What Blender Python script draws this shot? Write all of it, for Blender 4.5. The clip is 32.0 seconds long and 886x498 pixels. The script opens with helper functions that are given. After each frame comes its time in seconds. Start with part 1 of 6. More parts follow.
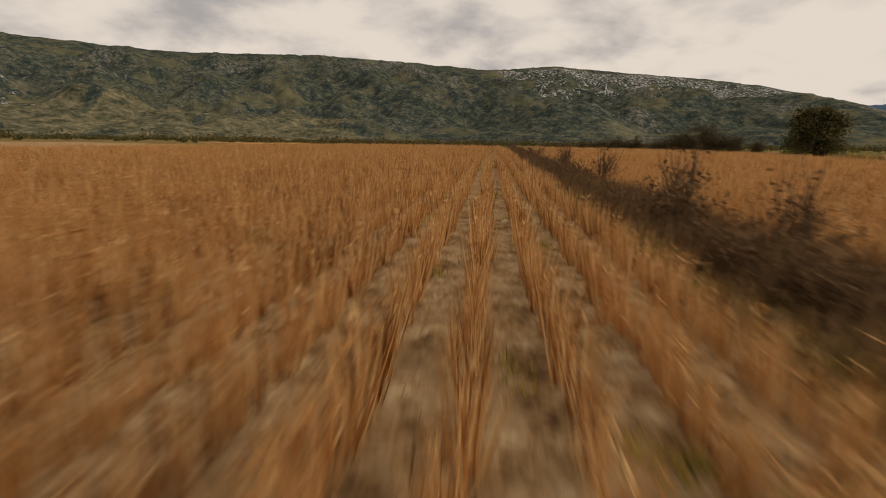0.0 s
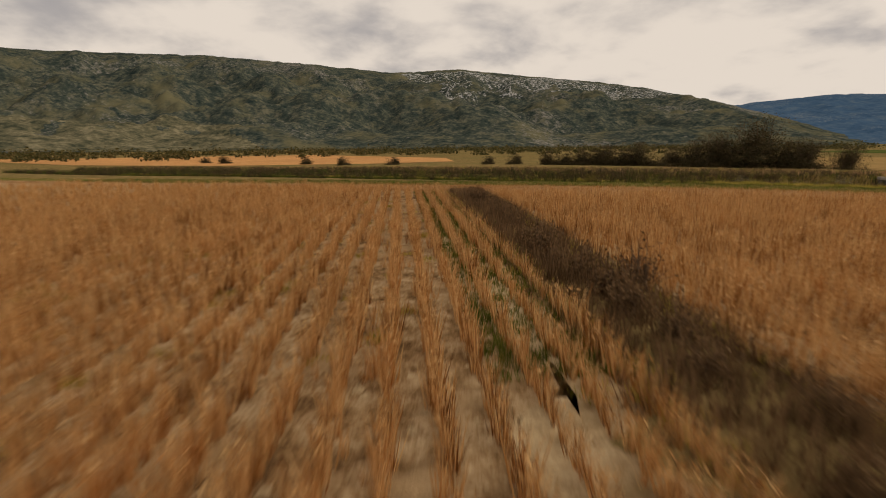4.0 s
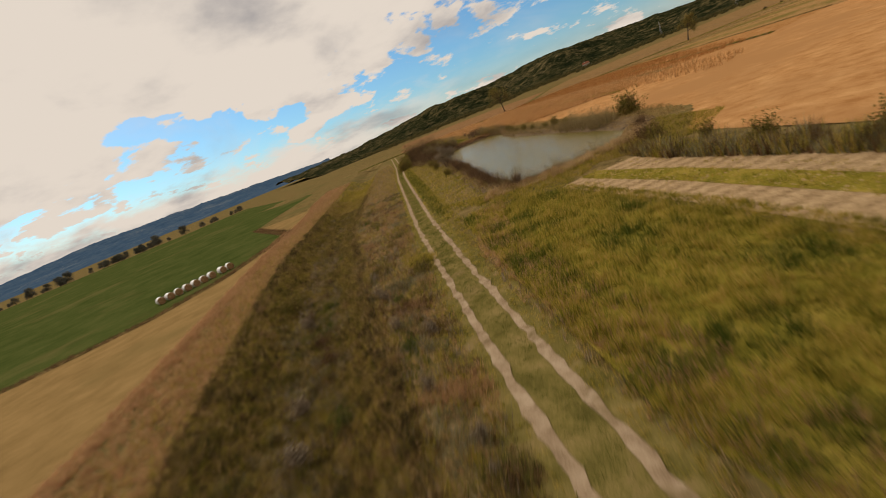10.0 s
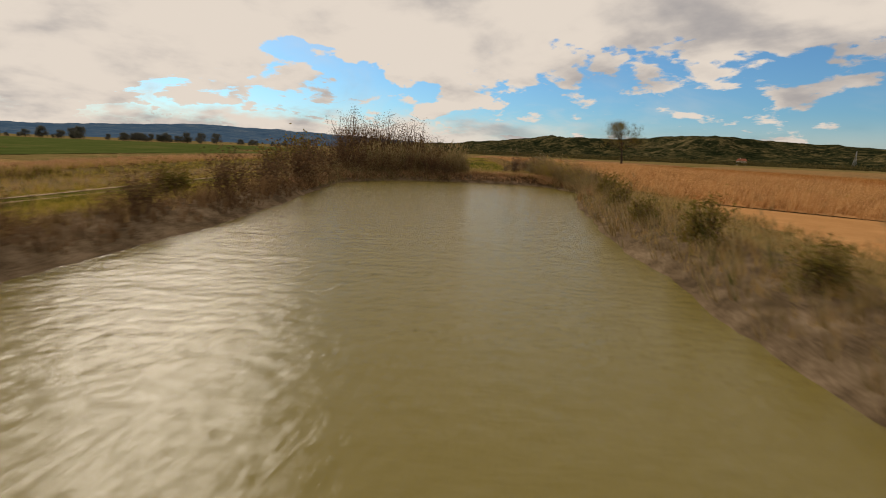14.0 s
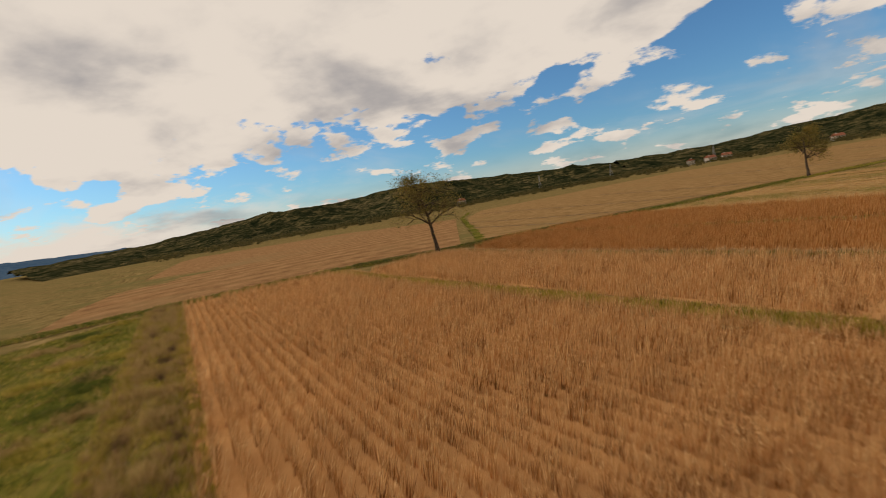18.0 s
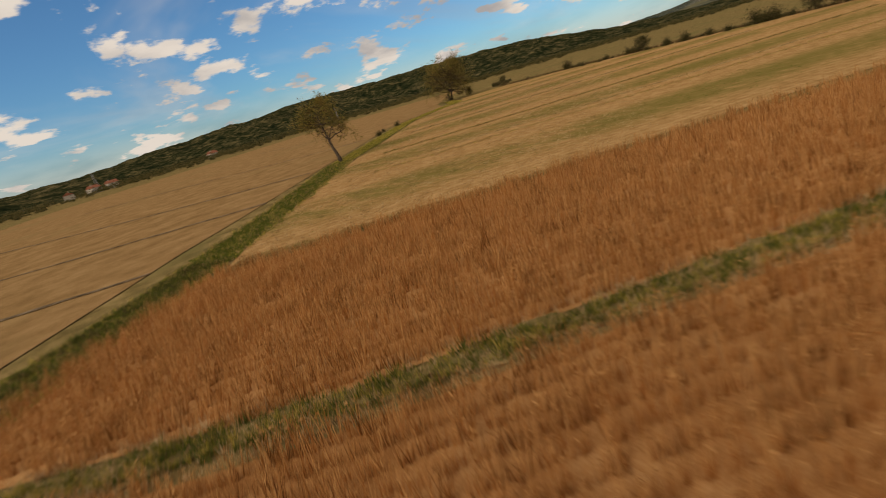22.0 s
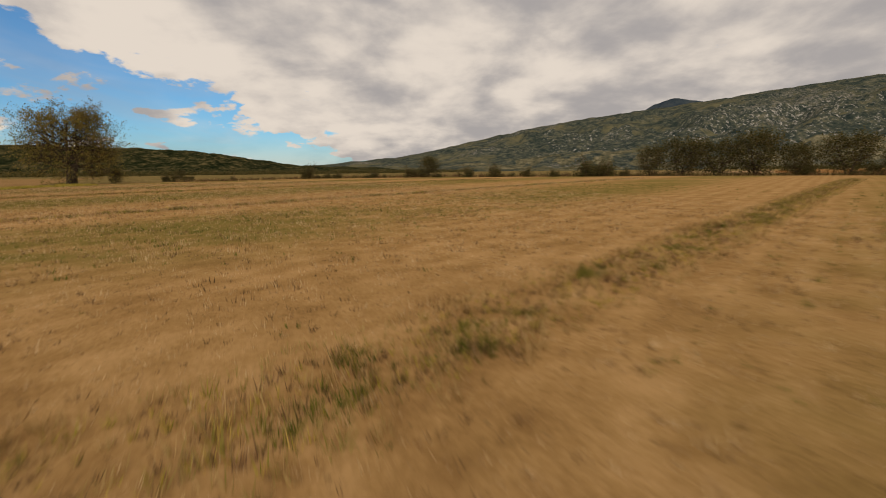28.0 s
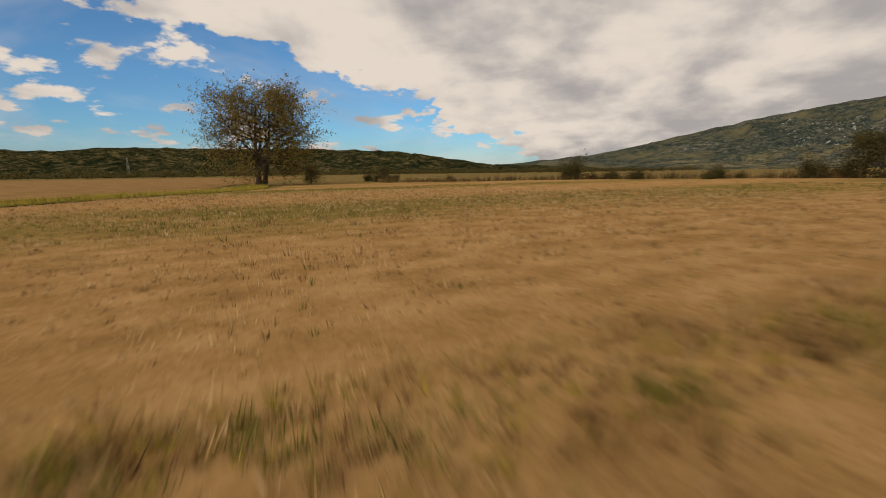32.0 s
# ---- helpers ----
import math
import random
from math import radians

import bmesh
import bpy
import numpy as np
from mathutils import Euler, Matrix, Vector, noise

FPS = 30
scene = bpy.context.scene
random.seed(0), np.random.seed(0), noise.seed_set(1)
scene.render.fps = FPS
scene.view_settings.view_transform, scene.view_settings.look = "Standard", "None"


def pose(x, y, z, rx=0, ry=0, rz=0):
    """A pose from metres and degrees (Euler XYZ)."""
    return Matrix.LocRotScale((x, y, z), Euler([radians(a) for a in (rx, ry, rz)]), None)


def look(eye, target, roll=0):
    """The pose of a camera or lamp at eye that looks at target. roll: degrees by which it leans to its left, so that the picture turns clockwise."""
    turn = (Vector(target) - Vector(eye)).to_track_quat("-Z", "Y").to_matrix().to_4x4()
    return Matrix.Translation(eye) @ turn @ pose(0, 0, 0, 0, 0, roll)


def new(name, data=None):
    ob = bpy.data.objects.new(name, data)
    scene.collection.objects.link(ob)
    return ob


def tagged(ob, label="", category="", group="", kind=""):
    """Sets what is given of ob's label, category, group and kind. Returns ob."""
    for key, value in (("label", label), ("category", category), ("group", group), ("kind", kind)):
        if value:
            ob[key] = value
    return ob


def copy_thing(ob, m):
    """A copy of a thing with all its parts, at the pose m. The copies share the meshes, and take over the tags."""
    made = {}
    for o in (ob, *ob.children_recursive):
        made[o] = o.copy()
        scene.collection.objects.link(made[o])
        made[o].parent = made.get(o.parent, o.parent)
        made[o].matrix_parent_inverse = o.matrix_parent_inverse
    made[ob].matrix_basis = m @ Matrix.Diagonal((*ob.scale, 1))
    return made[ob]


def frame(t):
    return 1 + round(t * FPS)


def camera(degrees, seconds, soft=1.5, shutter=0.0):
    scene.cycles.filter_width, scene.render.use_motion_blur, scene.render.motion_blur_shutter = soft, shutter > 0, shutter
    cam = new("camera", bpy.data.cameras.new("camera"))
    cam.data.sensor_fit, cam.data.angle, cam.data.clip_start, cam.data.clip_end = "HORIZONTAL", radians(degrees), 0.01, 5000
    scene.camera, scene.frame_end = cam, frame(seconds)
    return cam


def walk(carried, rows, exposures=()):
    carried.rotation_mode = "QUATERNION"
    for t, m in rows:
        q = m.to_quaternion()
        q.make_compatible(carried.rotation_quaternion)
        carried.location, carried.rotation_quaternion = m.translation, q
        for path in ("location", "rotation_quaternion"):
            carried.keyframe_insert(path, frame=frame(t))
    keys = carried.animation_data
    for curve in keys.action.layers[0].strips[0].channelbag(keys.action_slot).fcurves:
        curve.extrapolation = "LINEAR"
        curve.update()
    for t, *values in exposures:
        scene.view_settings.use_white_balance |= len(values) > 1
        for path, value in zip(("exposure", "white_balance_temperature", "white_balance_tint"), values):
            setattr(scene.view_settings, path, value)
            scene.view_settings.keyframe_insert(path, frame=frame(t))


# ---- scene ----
cam = camera(88.0, 32.0, soft=1.0, shutter=0.30)
PATH = [
    (0, (0.00, -0.00, 1.85), (0.00, 9.74, -0.40), 0.9),
    (0.5, (0.51, 7.76, 2.28), (0.55, 17.51, 0.05), 0.8),
    (1, (1.06, 15.42, 2.69), (1.16, 25.17, 0.48), 0.9),
    (1.5, (1.37, 23.00, 2.86), (1.58, 32.75, 0.65), 0.8),
    (2, (1.79, 30.46, 2.90), (2.12, 40.21, 0.69), 1.0),
    (2.5, (2.34, 37.90, 2.94), (2.81, 47.65, 0.75), 1.1),
    (4.5, (6.46, 66.71, 4.59), (9.13, 76.10, 2.41), -2.1),
    (5, (9.43, 73.21, 4.63), (13.16, 82.22, 2.39), -4.3),
    (5.5, (13.24, 79.24, 4.71), (18.22, 87.59, 2.39), -6.6),
    (6, (17.92, 85.47, 4.68), (24.56, 92.58, 2.35), -8.4),
    (6.5, (24.23, 90.42, 4.79), (32.35, 95.78, 2.48), -11.2),
    (7, (31.82, 94.07, 4.54), (41.12, 96.99, 2.30), -12.4),
    (7.5, (39.46, 95.35, 5.74), (49.22, 95.90, 3.66), -15.5),
    (8, (50.51, 94.55, 6.36), (60.11, 92.56, 4.36), -18.7),
    (8.5, (60.66, 91.28, 7.49), (69.44, 86.96, 5.43), -21.6),
    (9, (70.80, 84.88, 8.87), (78.34, 78.72, 6.58), -23.9),
    (9.5, (77.97, 77.56, 9.22), (84.73, 70.62, 6.74), -23.6),
    (10, (85.26, 66.93, 9.19), (91.74, 59.75, 6.64), -22.3),
    (10.5, (91.13, 55.87, 8.72), (97.50, 48.61, 6.15), -20.3),
    (11, (96.67, 43.95, 7.57), (103.06, 36.69, 5.01), -16.5),
    (11.5, (101.65, 32.68, 6.12), (108.22, 25.56, 3.64), -12.2),
    (12, (105.94, 23.06, 4.67), (112.76, 16.15, 2.30), -7.3),
    (12.5, (110.29, 14.52, 3.61), (117.37, 7.82, 1.37), -2.8),
    (13, (115.36, 5.88, 2.74), (122.65, -0.62, 0.61), 0.4),
    (13.5, (121.70, -2.92, 2.84), (129.13, -9.27, 0.71), 2.4),
    (15.5, (147.91, -31.54, 2.45), (155.09, -38.31, 0.84), 0.1),
    (16, (155.35, -38.82, 2.74), (162.12, -46.06, 1.41), -1.7),
    (16.5, (162.61, -46.90, 4.21), (168.67, -54.77, 3.07), -3.7),
    (17, (169.23, -56.51, 5.88), (174.44, -64.98, 4.82), -5.7),
    (17.5, (174.26, -64.60, 7.06), (178.49, -73.60, 6.05), -7.3),
    (18, (178.02, -71.80, 8.41), (180.98, -81.30, 7.37), -9.9),
    (18.5, (181.20, -79.34, 8.80), (183.07, -89.09, 7.61), -11.3),
    (19, (183.40, -87.95, 9.55), (184.15, -97.82, 8.12), -12.7),
    (19.5, (185.30, -96.08, 9.48), (184.76, -105.92, 7.77), -13.6),
    (20, (186.65, -104.86, 9.29), (184.59, -114.43, 7.26), -14.4),
    (20.5, (186.66, -112.37, 9.21), (183.01, -121.35, 6.74), -15.0),
    (21, (185.63, -119.14, 9.13), (180.41, -127.14, 6.19), -16.1),
    (21.5, (183.90, -126.69, 8.20), (177.67, -133.85, 5.05), -16.5),
    (22, (181.25, -135.17, 7.17), (174.08, -141.32, 3.90), -16.1),
    (22.5, (177.88, -142.95, 5.79), (169.80, -147.85, 2.53), -15.6),
    (23, (171.17, -152.02, 4.55), (162.30, -155.43, 1.44), -15.3),
    (23.5, (165.72, -157.53, 3.44), (156.32, -159.37, 0.57), -15.1),
    (24, (159.93, -161.75, 3.06), (150.29, -162.14, 0.42), -14.6),
    (24.5, (154.42, -164.61, 2.80), (144.75, -164.32, 0.26), -13.6),
    (26.5, (136.31, -171.07, 2.21), (126.57, -169.80, 0.33), -3.9),
    (27, (131.61, -172.46, 2.18), (121.83, -171.32, 0.42), -1.7),
    (27.5, (126.06, -174.16, 2.02), (116.24, -173.28, 0.32), -0.6),
    (28, (120.75, -175.79, 1.62), (110.91, -175.22, -0.05), -0.6),
    (28.5, (115.37, -177.71, 1.67), (105.52, -177.44, -0.02), -0.9),
    (29, (109.94, -179.57, 1.84), (100.08, -179.80, 0.18), -1.0),
    (29.5, (104.39, -181.58, 2.14), (94.56, -182.35, 0.47), -1.0),
    (30, (99.31, -184.26, 2.01), (89.53, -185.53, 0.37), -0.7),
    (30.5, (93.92, -186.98, 1.51), (84.21, -188.80, -0.07), -0.6),
    (31, (88.19, -189.96, 1.85), (78.61, -192.30, 0.21), -0.7),
    (31.5, (82.36, -192.89, 1.56), (72.92, -195.74, -0.10), -0.6),
    (32, (77.20, -196.43, 1.41), (67.89, -199.69, -0.24), -0.7),
]
walk(cam, [(t, look(eye, target, roll)) for t, eye, target, roll in PATH])

# ---- world, sun and exposure ----
SUN_AZ, SUN_EL = -95.0, 34.0        # degrees; azimuth to the left of +y
scene.view_settings.exposure = 0.0


def build_world():
    w = bpy.data.worlds.new("sky")
    scene.world = w
    w.use_nodes = True
    nt = w.node_tree
    nt.nodes.clear()
    N, L = nt.nodes.new, nt.links.new

    def math_node(op, a, b=None, c=None, clamp=False):
        n = N("ShaderNodeMath")
        n.operation, n.use_clamp = op, clamp
        for k, v in enumerate((a, b, c)):
            if v is None:
                continue
            if isinstance(v, (int, float)):
                n.inputs[k].default_value = v
            else:
                L(v, n.inputs[k])
        return n.outputs[0]

    def smooth(v, lo, hi):
        n = N("ShaderNodeMapRange")
        n.interpolation_type = "SMOOTHSTEP"
        L(v, n.inputs[0])
        n.inputs[1].default_value, n.inputs[2].default_value = lo, hi
        return n.outputs[0]

    tc = N("ShaderNodeTexCoord")
    xyz = N("ShaderNodeSeparateXYZ")
    L(tc.outputs["Generated"], xyz.inputs[0])
    x, y, z = xyz.outputs
    up = math_node("MAXIMUM", z, 0.0)
    h = math_node("ADD", up, 0.27)
    px, py = math_node("DIVIDE", x, h), math_node("DIVIDE", y, h)
    flat = N("ShaderNodeCombineXYZ")
    L(px, flat.inputs[0]), L(py, flat.inputs[1])

    def cloud_noise(scale, detail, shift, rough=0.55, warp=0.25, squeeze=1.0):
        mp = N("ShaderNodeMapping")
        mp.inputs["Location"].default_value = shift
        mp.inputs["Scale"].default_value = (1.0, squeeze, 1.0)
        L(flat.outputs[0], mp.inputs[0])
        n = N("ShaderNodeTexNoise")
        n.inputs["Scale"].default_value, n.inputs["Detail"].default_value = scale, detail
        n.inputs["Roughness"].default_value, n.inputs["Distortion"].default_value = rough, warp
        L(mp.outputs[0], n.inputs["Vector"])
        return n.outputs["Fac"]

    puffs = cloud_noise(3.0, 10, (3.1, 1.7, 0.0), 0.58, 0.12)
    veil = cloud_noise(0.85, 5, (9.0, 4.0, 2.0), 0.6, 0.5)
    shade = cloud_noise(2.2, 7, (1.0, 7.5, 3.0), 0.52, 0.12)
    r = math_node("SQRT", math_node("ADD", math_node("MULTIPLY", x, x), math_node("MULTIPLY", y, y)))
    r = math_node("MAXIMUM", r, 0.02)
    # the cloud deck is broken low in the south; its lower edge rises and falls along the horizon
    south = math_node("ARCTAN2", x, math_node("MULTIPLY", y, -1.0))
    place = math_node("MULTIPLY_ADD", math_node("DIVIDE", south, radians(100.0)), 0.5, 0.5)
    edge = N("ShaderNodeValToRGB")
    edge.color_ramp.interpolation = "B_SPLINE"
    heights = [(-97, 0), (-86, 3), (-74, 8), (-60, 12), (-45, 18), (-20, 21), (0, 17), (20, 12), (40, 11), (56, 10.5), (70, 9.5), (81, 8), (91, 0)]
    els = edge.color_ramp.elements
    while len(els) < len(heights):
        els.new(0.5)
    for e, (b, h_deg) in zip(els, heights):
        e.position = b / 200 + 0.5
        e.color = (h_deg / 40, h_deg / 40, h_deg / 40, 1)
    L(place, edge.inputs[0])
    rise = math_node("MULTIPLY", math_node("ARCSINE", z), 180 / math.pi / 40)
    under = math_node("SUBTRACT", edge.outputs[0], rise)
    under = math_node("ADD", under, math_node("MULTIPLY", math_node("SUBTRACT", veil, 0.5), 0.75))
    gap = smooth(under, -0.07, 0.10)
    level = math_node("MULTIPLY_ADD", gap, 0.30, 0.245)
    mask = smooth(math_node("SUBTRACT", puffs, level), -0.012, 0.055)
    # a bright low bank lies along the horizon toward the west-south-west, thin haze elsewhere
    low = math_node("MULTIPLY", smooth(south, radians(22), radians(52)), smooth(math_node("ADD", z, math_node("MULTIPLY", math_node("SUBTRACT", puffs, 0.5), 0.16)), 0.085, 0.03))
    haze = math_node("MULTIPLY", smooth(z, 0.09, 0.0), 0.45)
    wisps = math_node("MULTIPLY", smooth(veil, 0.48, 0.70), 0.30)
    mask = math_node("MAXIMUM", math_node("MAXIMUM", mask, low), math_node("MAXIMUM", haze, wisps))

    sky = N("ShaderNodeTexSky")
    sky.sky_type, sky.sun_disc = "NISHITA", False
    sky.sun_elevation, sky.sun_rotation = radians(SUN_EL), radians(-SUN_AZ)
    sky.air_density, sky.dust_density, sky.ozone_density = 1.0, 0.6, 2.0
    blue = N("ShaderNodeBackground")
    deep = N("ShaderNodeMix")
    deep.data_type, deep.blend_type = "RGBA", "MULTIPLY"
    deep.inputs[0].default_value = 1.0
    deep.inputs[7].default_value = (0.50, 0.80, 1.02, 1)
    L(sky.outputs[0], deep.inputs[6])
    L(deep.outputs[2], blue.inputs[0])
    blue.inputs[1].default_value = 0.098

    ramp = N("ShaderNodeValToRGB")
    ramp.color_ramp.interpolation = "EASE"
    ramp.color_ramp.elements[0].position, ramp.color_ramp.elements[0].color = 0.29, (0.40, 0.37, 0.36, 1)
    ramp.color_ramp.elements[1].position, ramp.color_ramp.elements[1].color = 0.585, (0.79, 0.695, 0.60, 1)
    # the cloud is brightest toward the hidden sun and greyer away from it
    sx, sy = -math.sin(radians(SUN_AZ)), math.cos(radians(SUN_AZ))
    toward = math_node("DIVIDE", math_node("ADD", math_node("MULTIPLY", x, sx), math_node("MULTIPLY", y, sy)), r)
    lit = math_node("ADD", shade, math_node("MULTIPLY", toward, 0.05))
    L(lit, ramp.inputs[0])
    cloud = N("ShaderNodeBackground")
    L(ramp.outputs[0], cloud.inputs[0])
    cloud.inputs[1].default_value = 0.975
    mix = N("ShaderNodeMixShader")
    L(mask, mix.inputs[0]), L(blue.outputs[0], mix.inputs[1]), L(cloud.outputs[0], mix.inputs[2])
    out = N("ShaderNodeOutputWorld")
    L(mix.outputs[0], out.inputs[0])


build_world()
lamp = bpy.data.lights.new("sun", "SUN")
lamp.energy, lamp.angle, lamp.color = 1.5, radians(24), (1.0, 0.885, 0.74)
sun = new("sun", lamp)
_a, _e = radians(SUN_AZ), radians(SUN_EL)
_way = Vector((-math.sin(_a) * math.cos(_e), math.cos(_a) * math.cos(_e), math.sin(_e)))
sun.matrix_world = look(_way * 100, (0, 0, 0))

# ---- materials ----


def material(name, colours, scale=3.0, fine=40.0, rough=0.9, bump=0.3, band=None, patch=0.06, patch_colour=None, patch_at=(0.55, 0.7), stretch=(1, 1, 1)):
    """Procedural surface: coarse and fine noise over a ramp of colours; band: (angle, metres, amount) adds parallel rows."""
    m = bpy.data.materials.new(name)
    m.use_nodes = True
    nt = m.node_tree
    N, L = nt.nodes.new, nt.links.new
    bsdf = nt.nodes["Principled BSDF"]
    bsdf.inputs["Roughness"].default_value = rough
    bsdf.inputs["Specular IOR Level"].default_value = 0.0 if rough > 0.7 else 0.4
    tc = N("ShaderNodeTexCoord")
    mp = N("ShaderNodeMapping")
    mp.inputs["Scale"].default_value = stretch
    L(tc.outputs["Object"], mp.inputs[0])
    co = mp.outputs[0]

    def noisy(s, detail=6.0):
        n = N("ShaderNodeTexNoise")
        n.inputs["Scale"].default_value, n.inputs["Detail"].default_value, n.inputs["Roughness"].default_value = s, detail, 0.65
        L(co, n.inputs["Vector"])
        return n.outputs["Fac"]

    a, b = noisy(scale), noisy(fine, 8.0)
    mixv = N("ShaderNodeMix")
    mixv.data_type = "FLOAT"
    mixv.inputs[0].default_value = 0.45
    L(a, mixv.inputs[2]), L(b, mixv.inputs[3])
    value = mixv.outputs[0]
    if band:
        turned = N("ShaderNodeMapping")
        turned.inputs["Rotation"].default_value = (0, 0, radians(-band[0]))
        L(tc.outputs["Object"], turned.inputs[0])
        wave = N("ShaderNodeTexWave")
        wave.bands_direction = "X"
        wave.inputs["Scale"].default_value = 0.314 / band[1]
        wave.inputs["Distortion"].default_value = 1.2
        wave.inputs["Detail"].default_value = 3.0
        wave.inputs["Detail Scale"].default_value = 0.6
        L(turned.outputs[0], wave.inputs["Vector"])
        mb = N("ShaderNodeMix")
        mb.data_type = "FLOAT"
        mb.inputs[0].default_value = band[2]
        L(value, mb.inputs[2]), L(wave.outputs["Fac"], mb.inputs[3])
        value = mb.outputs[0]
    ramp = N("ShaderNodeValToRGB")
    els = ramp.color_ramp.elements
    while len(els) < len(colours):
        els.new(0.5)
    for k, c in enumerate(colours):
        els[k].position = 0.39 + 0.22 * k / max(1, len(colours) - 1)
        els[k].color = (*c, 1)
    L(value, ramp.inputs[0])
    colour = ramp.outputs[0]
    if patch_colour:
        pn = noisy(patch, 5.0)
        pr = N("ShaderNodeMapRange")
        L(pn, pr.inputs[0])
        pr.inputs[1].default_value, pr.inputs[2].default_value = patch_at
        mc = N("ShaderNodeMix")
        mc.data_type = "RGBA"
        L(pr.outputs[0], mc.inputs[0])
        L(colour, mc.inputs[6])
        mc.inputs[7].default_value = (*patch_colour, 1)
        colour = mc.outputs[2]
    L(colour, bsdf.inputs["Base Color"])
    if bump:
        bp = N("ShaderNodeBump")
        bp.inputs["Strength"].default_value, bp.inputs["Distance"].default_value = bump, 0.08
        L(b, bp.inputs["Height"])
        L(bp.outputs[0], bsdf.inputs["Normal"])
    return m


def plant(name, colours, rough=0.75, patch=0.05, through_light=0.4, clump=0.9):
    """Leaf and straw material: varies from piece to piece and over the ground."""
    m = bpy.data.materials.new(name)
    m.use_nodes = True
    nt = m.node_tree
    N, L = nt.nodes.new, nt.links.new
    bsdf = nt.nodes["Principled BSDF"]
    bsdf.inputs["Roughness"].default_value = rough
    bsdf.inputs["Specular IOR Level"].default_value = 0.1
    geo = N("ShaderNodeNewGeometry")
    tc = N("ShaderNodeTexCoord")
    n = N("ShaderNodeTexNoise")
    n.inputs["Scale"].default_value, n.inputs["Detail"].default_value = patch, 5.0
    L(tc.outputs["Object"], n.inputs["Vector"])
    n2 = N("ShaderNodeTexNoise")
    n2.inputs["Scale"].default_value, n2.inputs["Detail"].default_value = clump, 3.0
    L(tc.outputs["Object"], n2.inputs["Vector"])
    mid = N("ShaderNodeMapRange")
    L(n2.outputs["Fac"], mid.inputs[0])
    mid.inputs[1].default_value, mid.inputs[2].default_value = 0.34, 0.66
    both = N("ShaderNodeMix")
    both.data_type = "FLOAT"
    both.inputs[0].default_value = 0.55
    L(n.outputs["Fac"], both.inputs[2]), L(mid.outputs[0], both.inputs[3])
    mx = N("ShaderNodeMix")
    mx.data_type = "FLOAT"
    mx.inputs[0].default_value = 0.50
    L(geo.outputs["Random Per Island"], mx.inputs[2]), L(both.outputs[0], mx.inputs[3])
    ramp = N("ShaderNodeValToRGB")
    els = ramp.color_ramp.elements
    while len(els) < len(colours):
        els.new(0.5)
    for k, c in enumerate(colours):
        els[k].position = 0.22 + 0.56 * k / max(1, len(colours) - 1)
        els[k].color = (*c, 1)
    L(mx.outputs[0], ramp.inputs[0])
    L(ramp.outputs[0], bsdf.inputs["Base Color"])
    if through_light:
        tr = N("ShaderNodeBsdfTranslucent")
        L(ramp.outputs[0], tr.inputs[0])
        sh = N("ShaderNodeMixShader")
        sh.inputs[0].default_value = through_light
        L(bsdf.outputs[0], sh.inputs[1]), L(tr.outputs[0], sh.inputs[2])
        L(sh.outputs[0], nt.nodes["Material Output"].inputs[0])
    return m


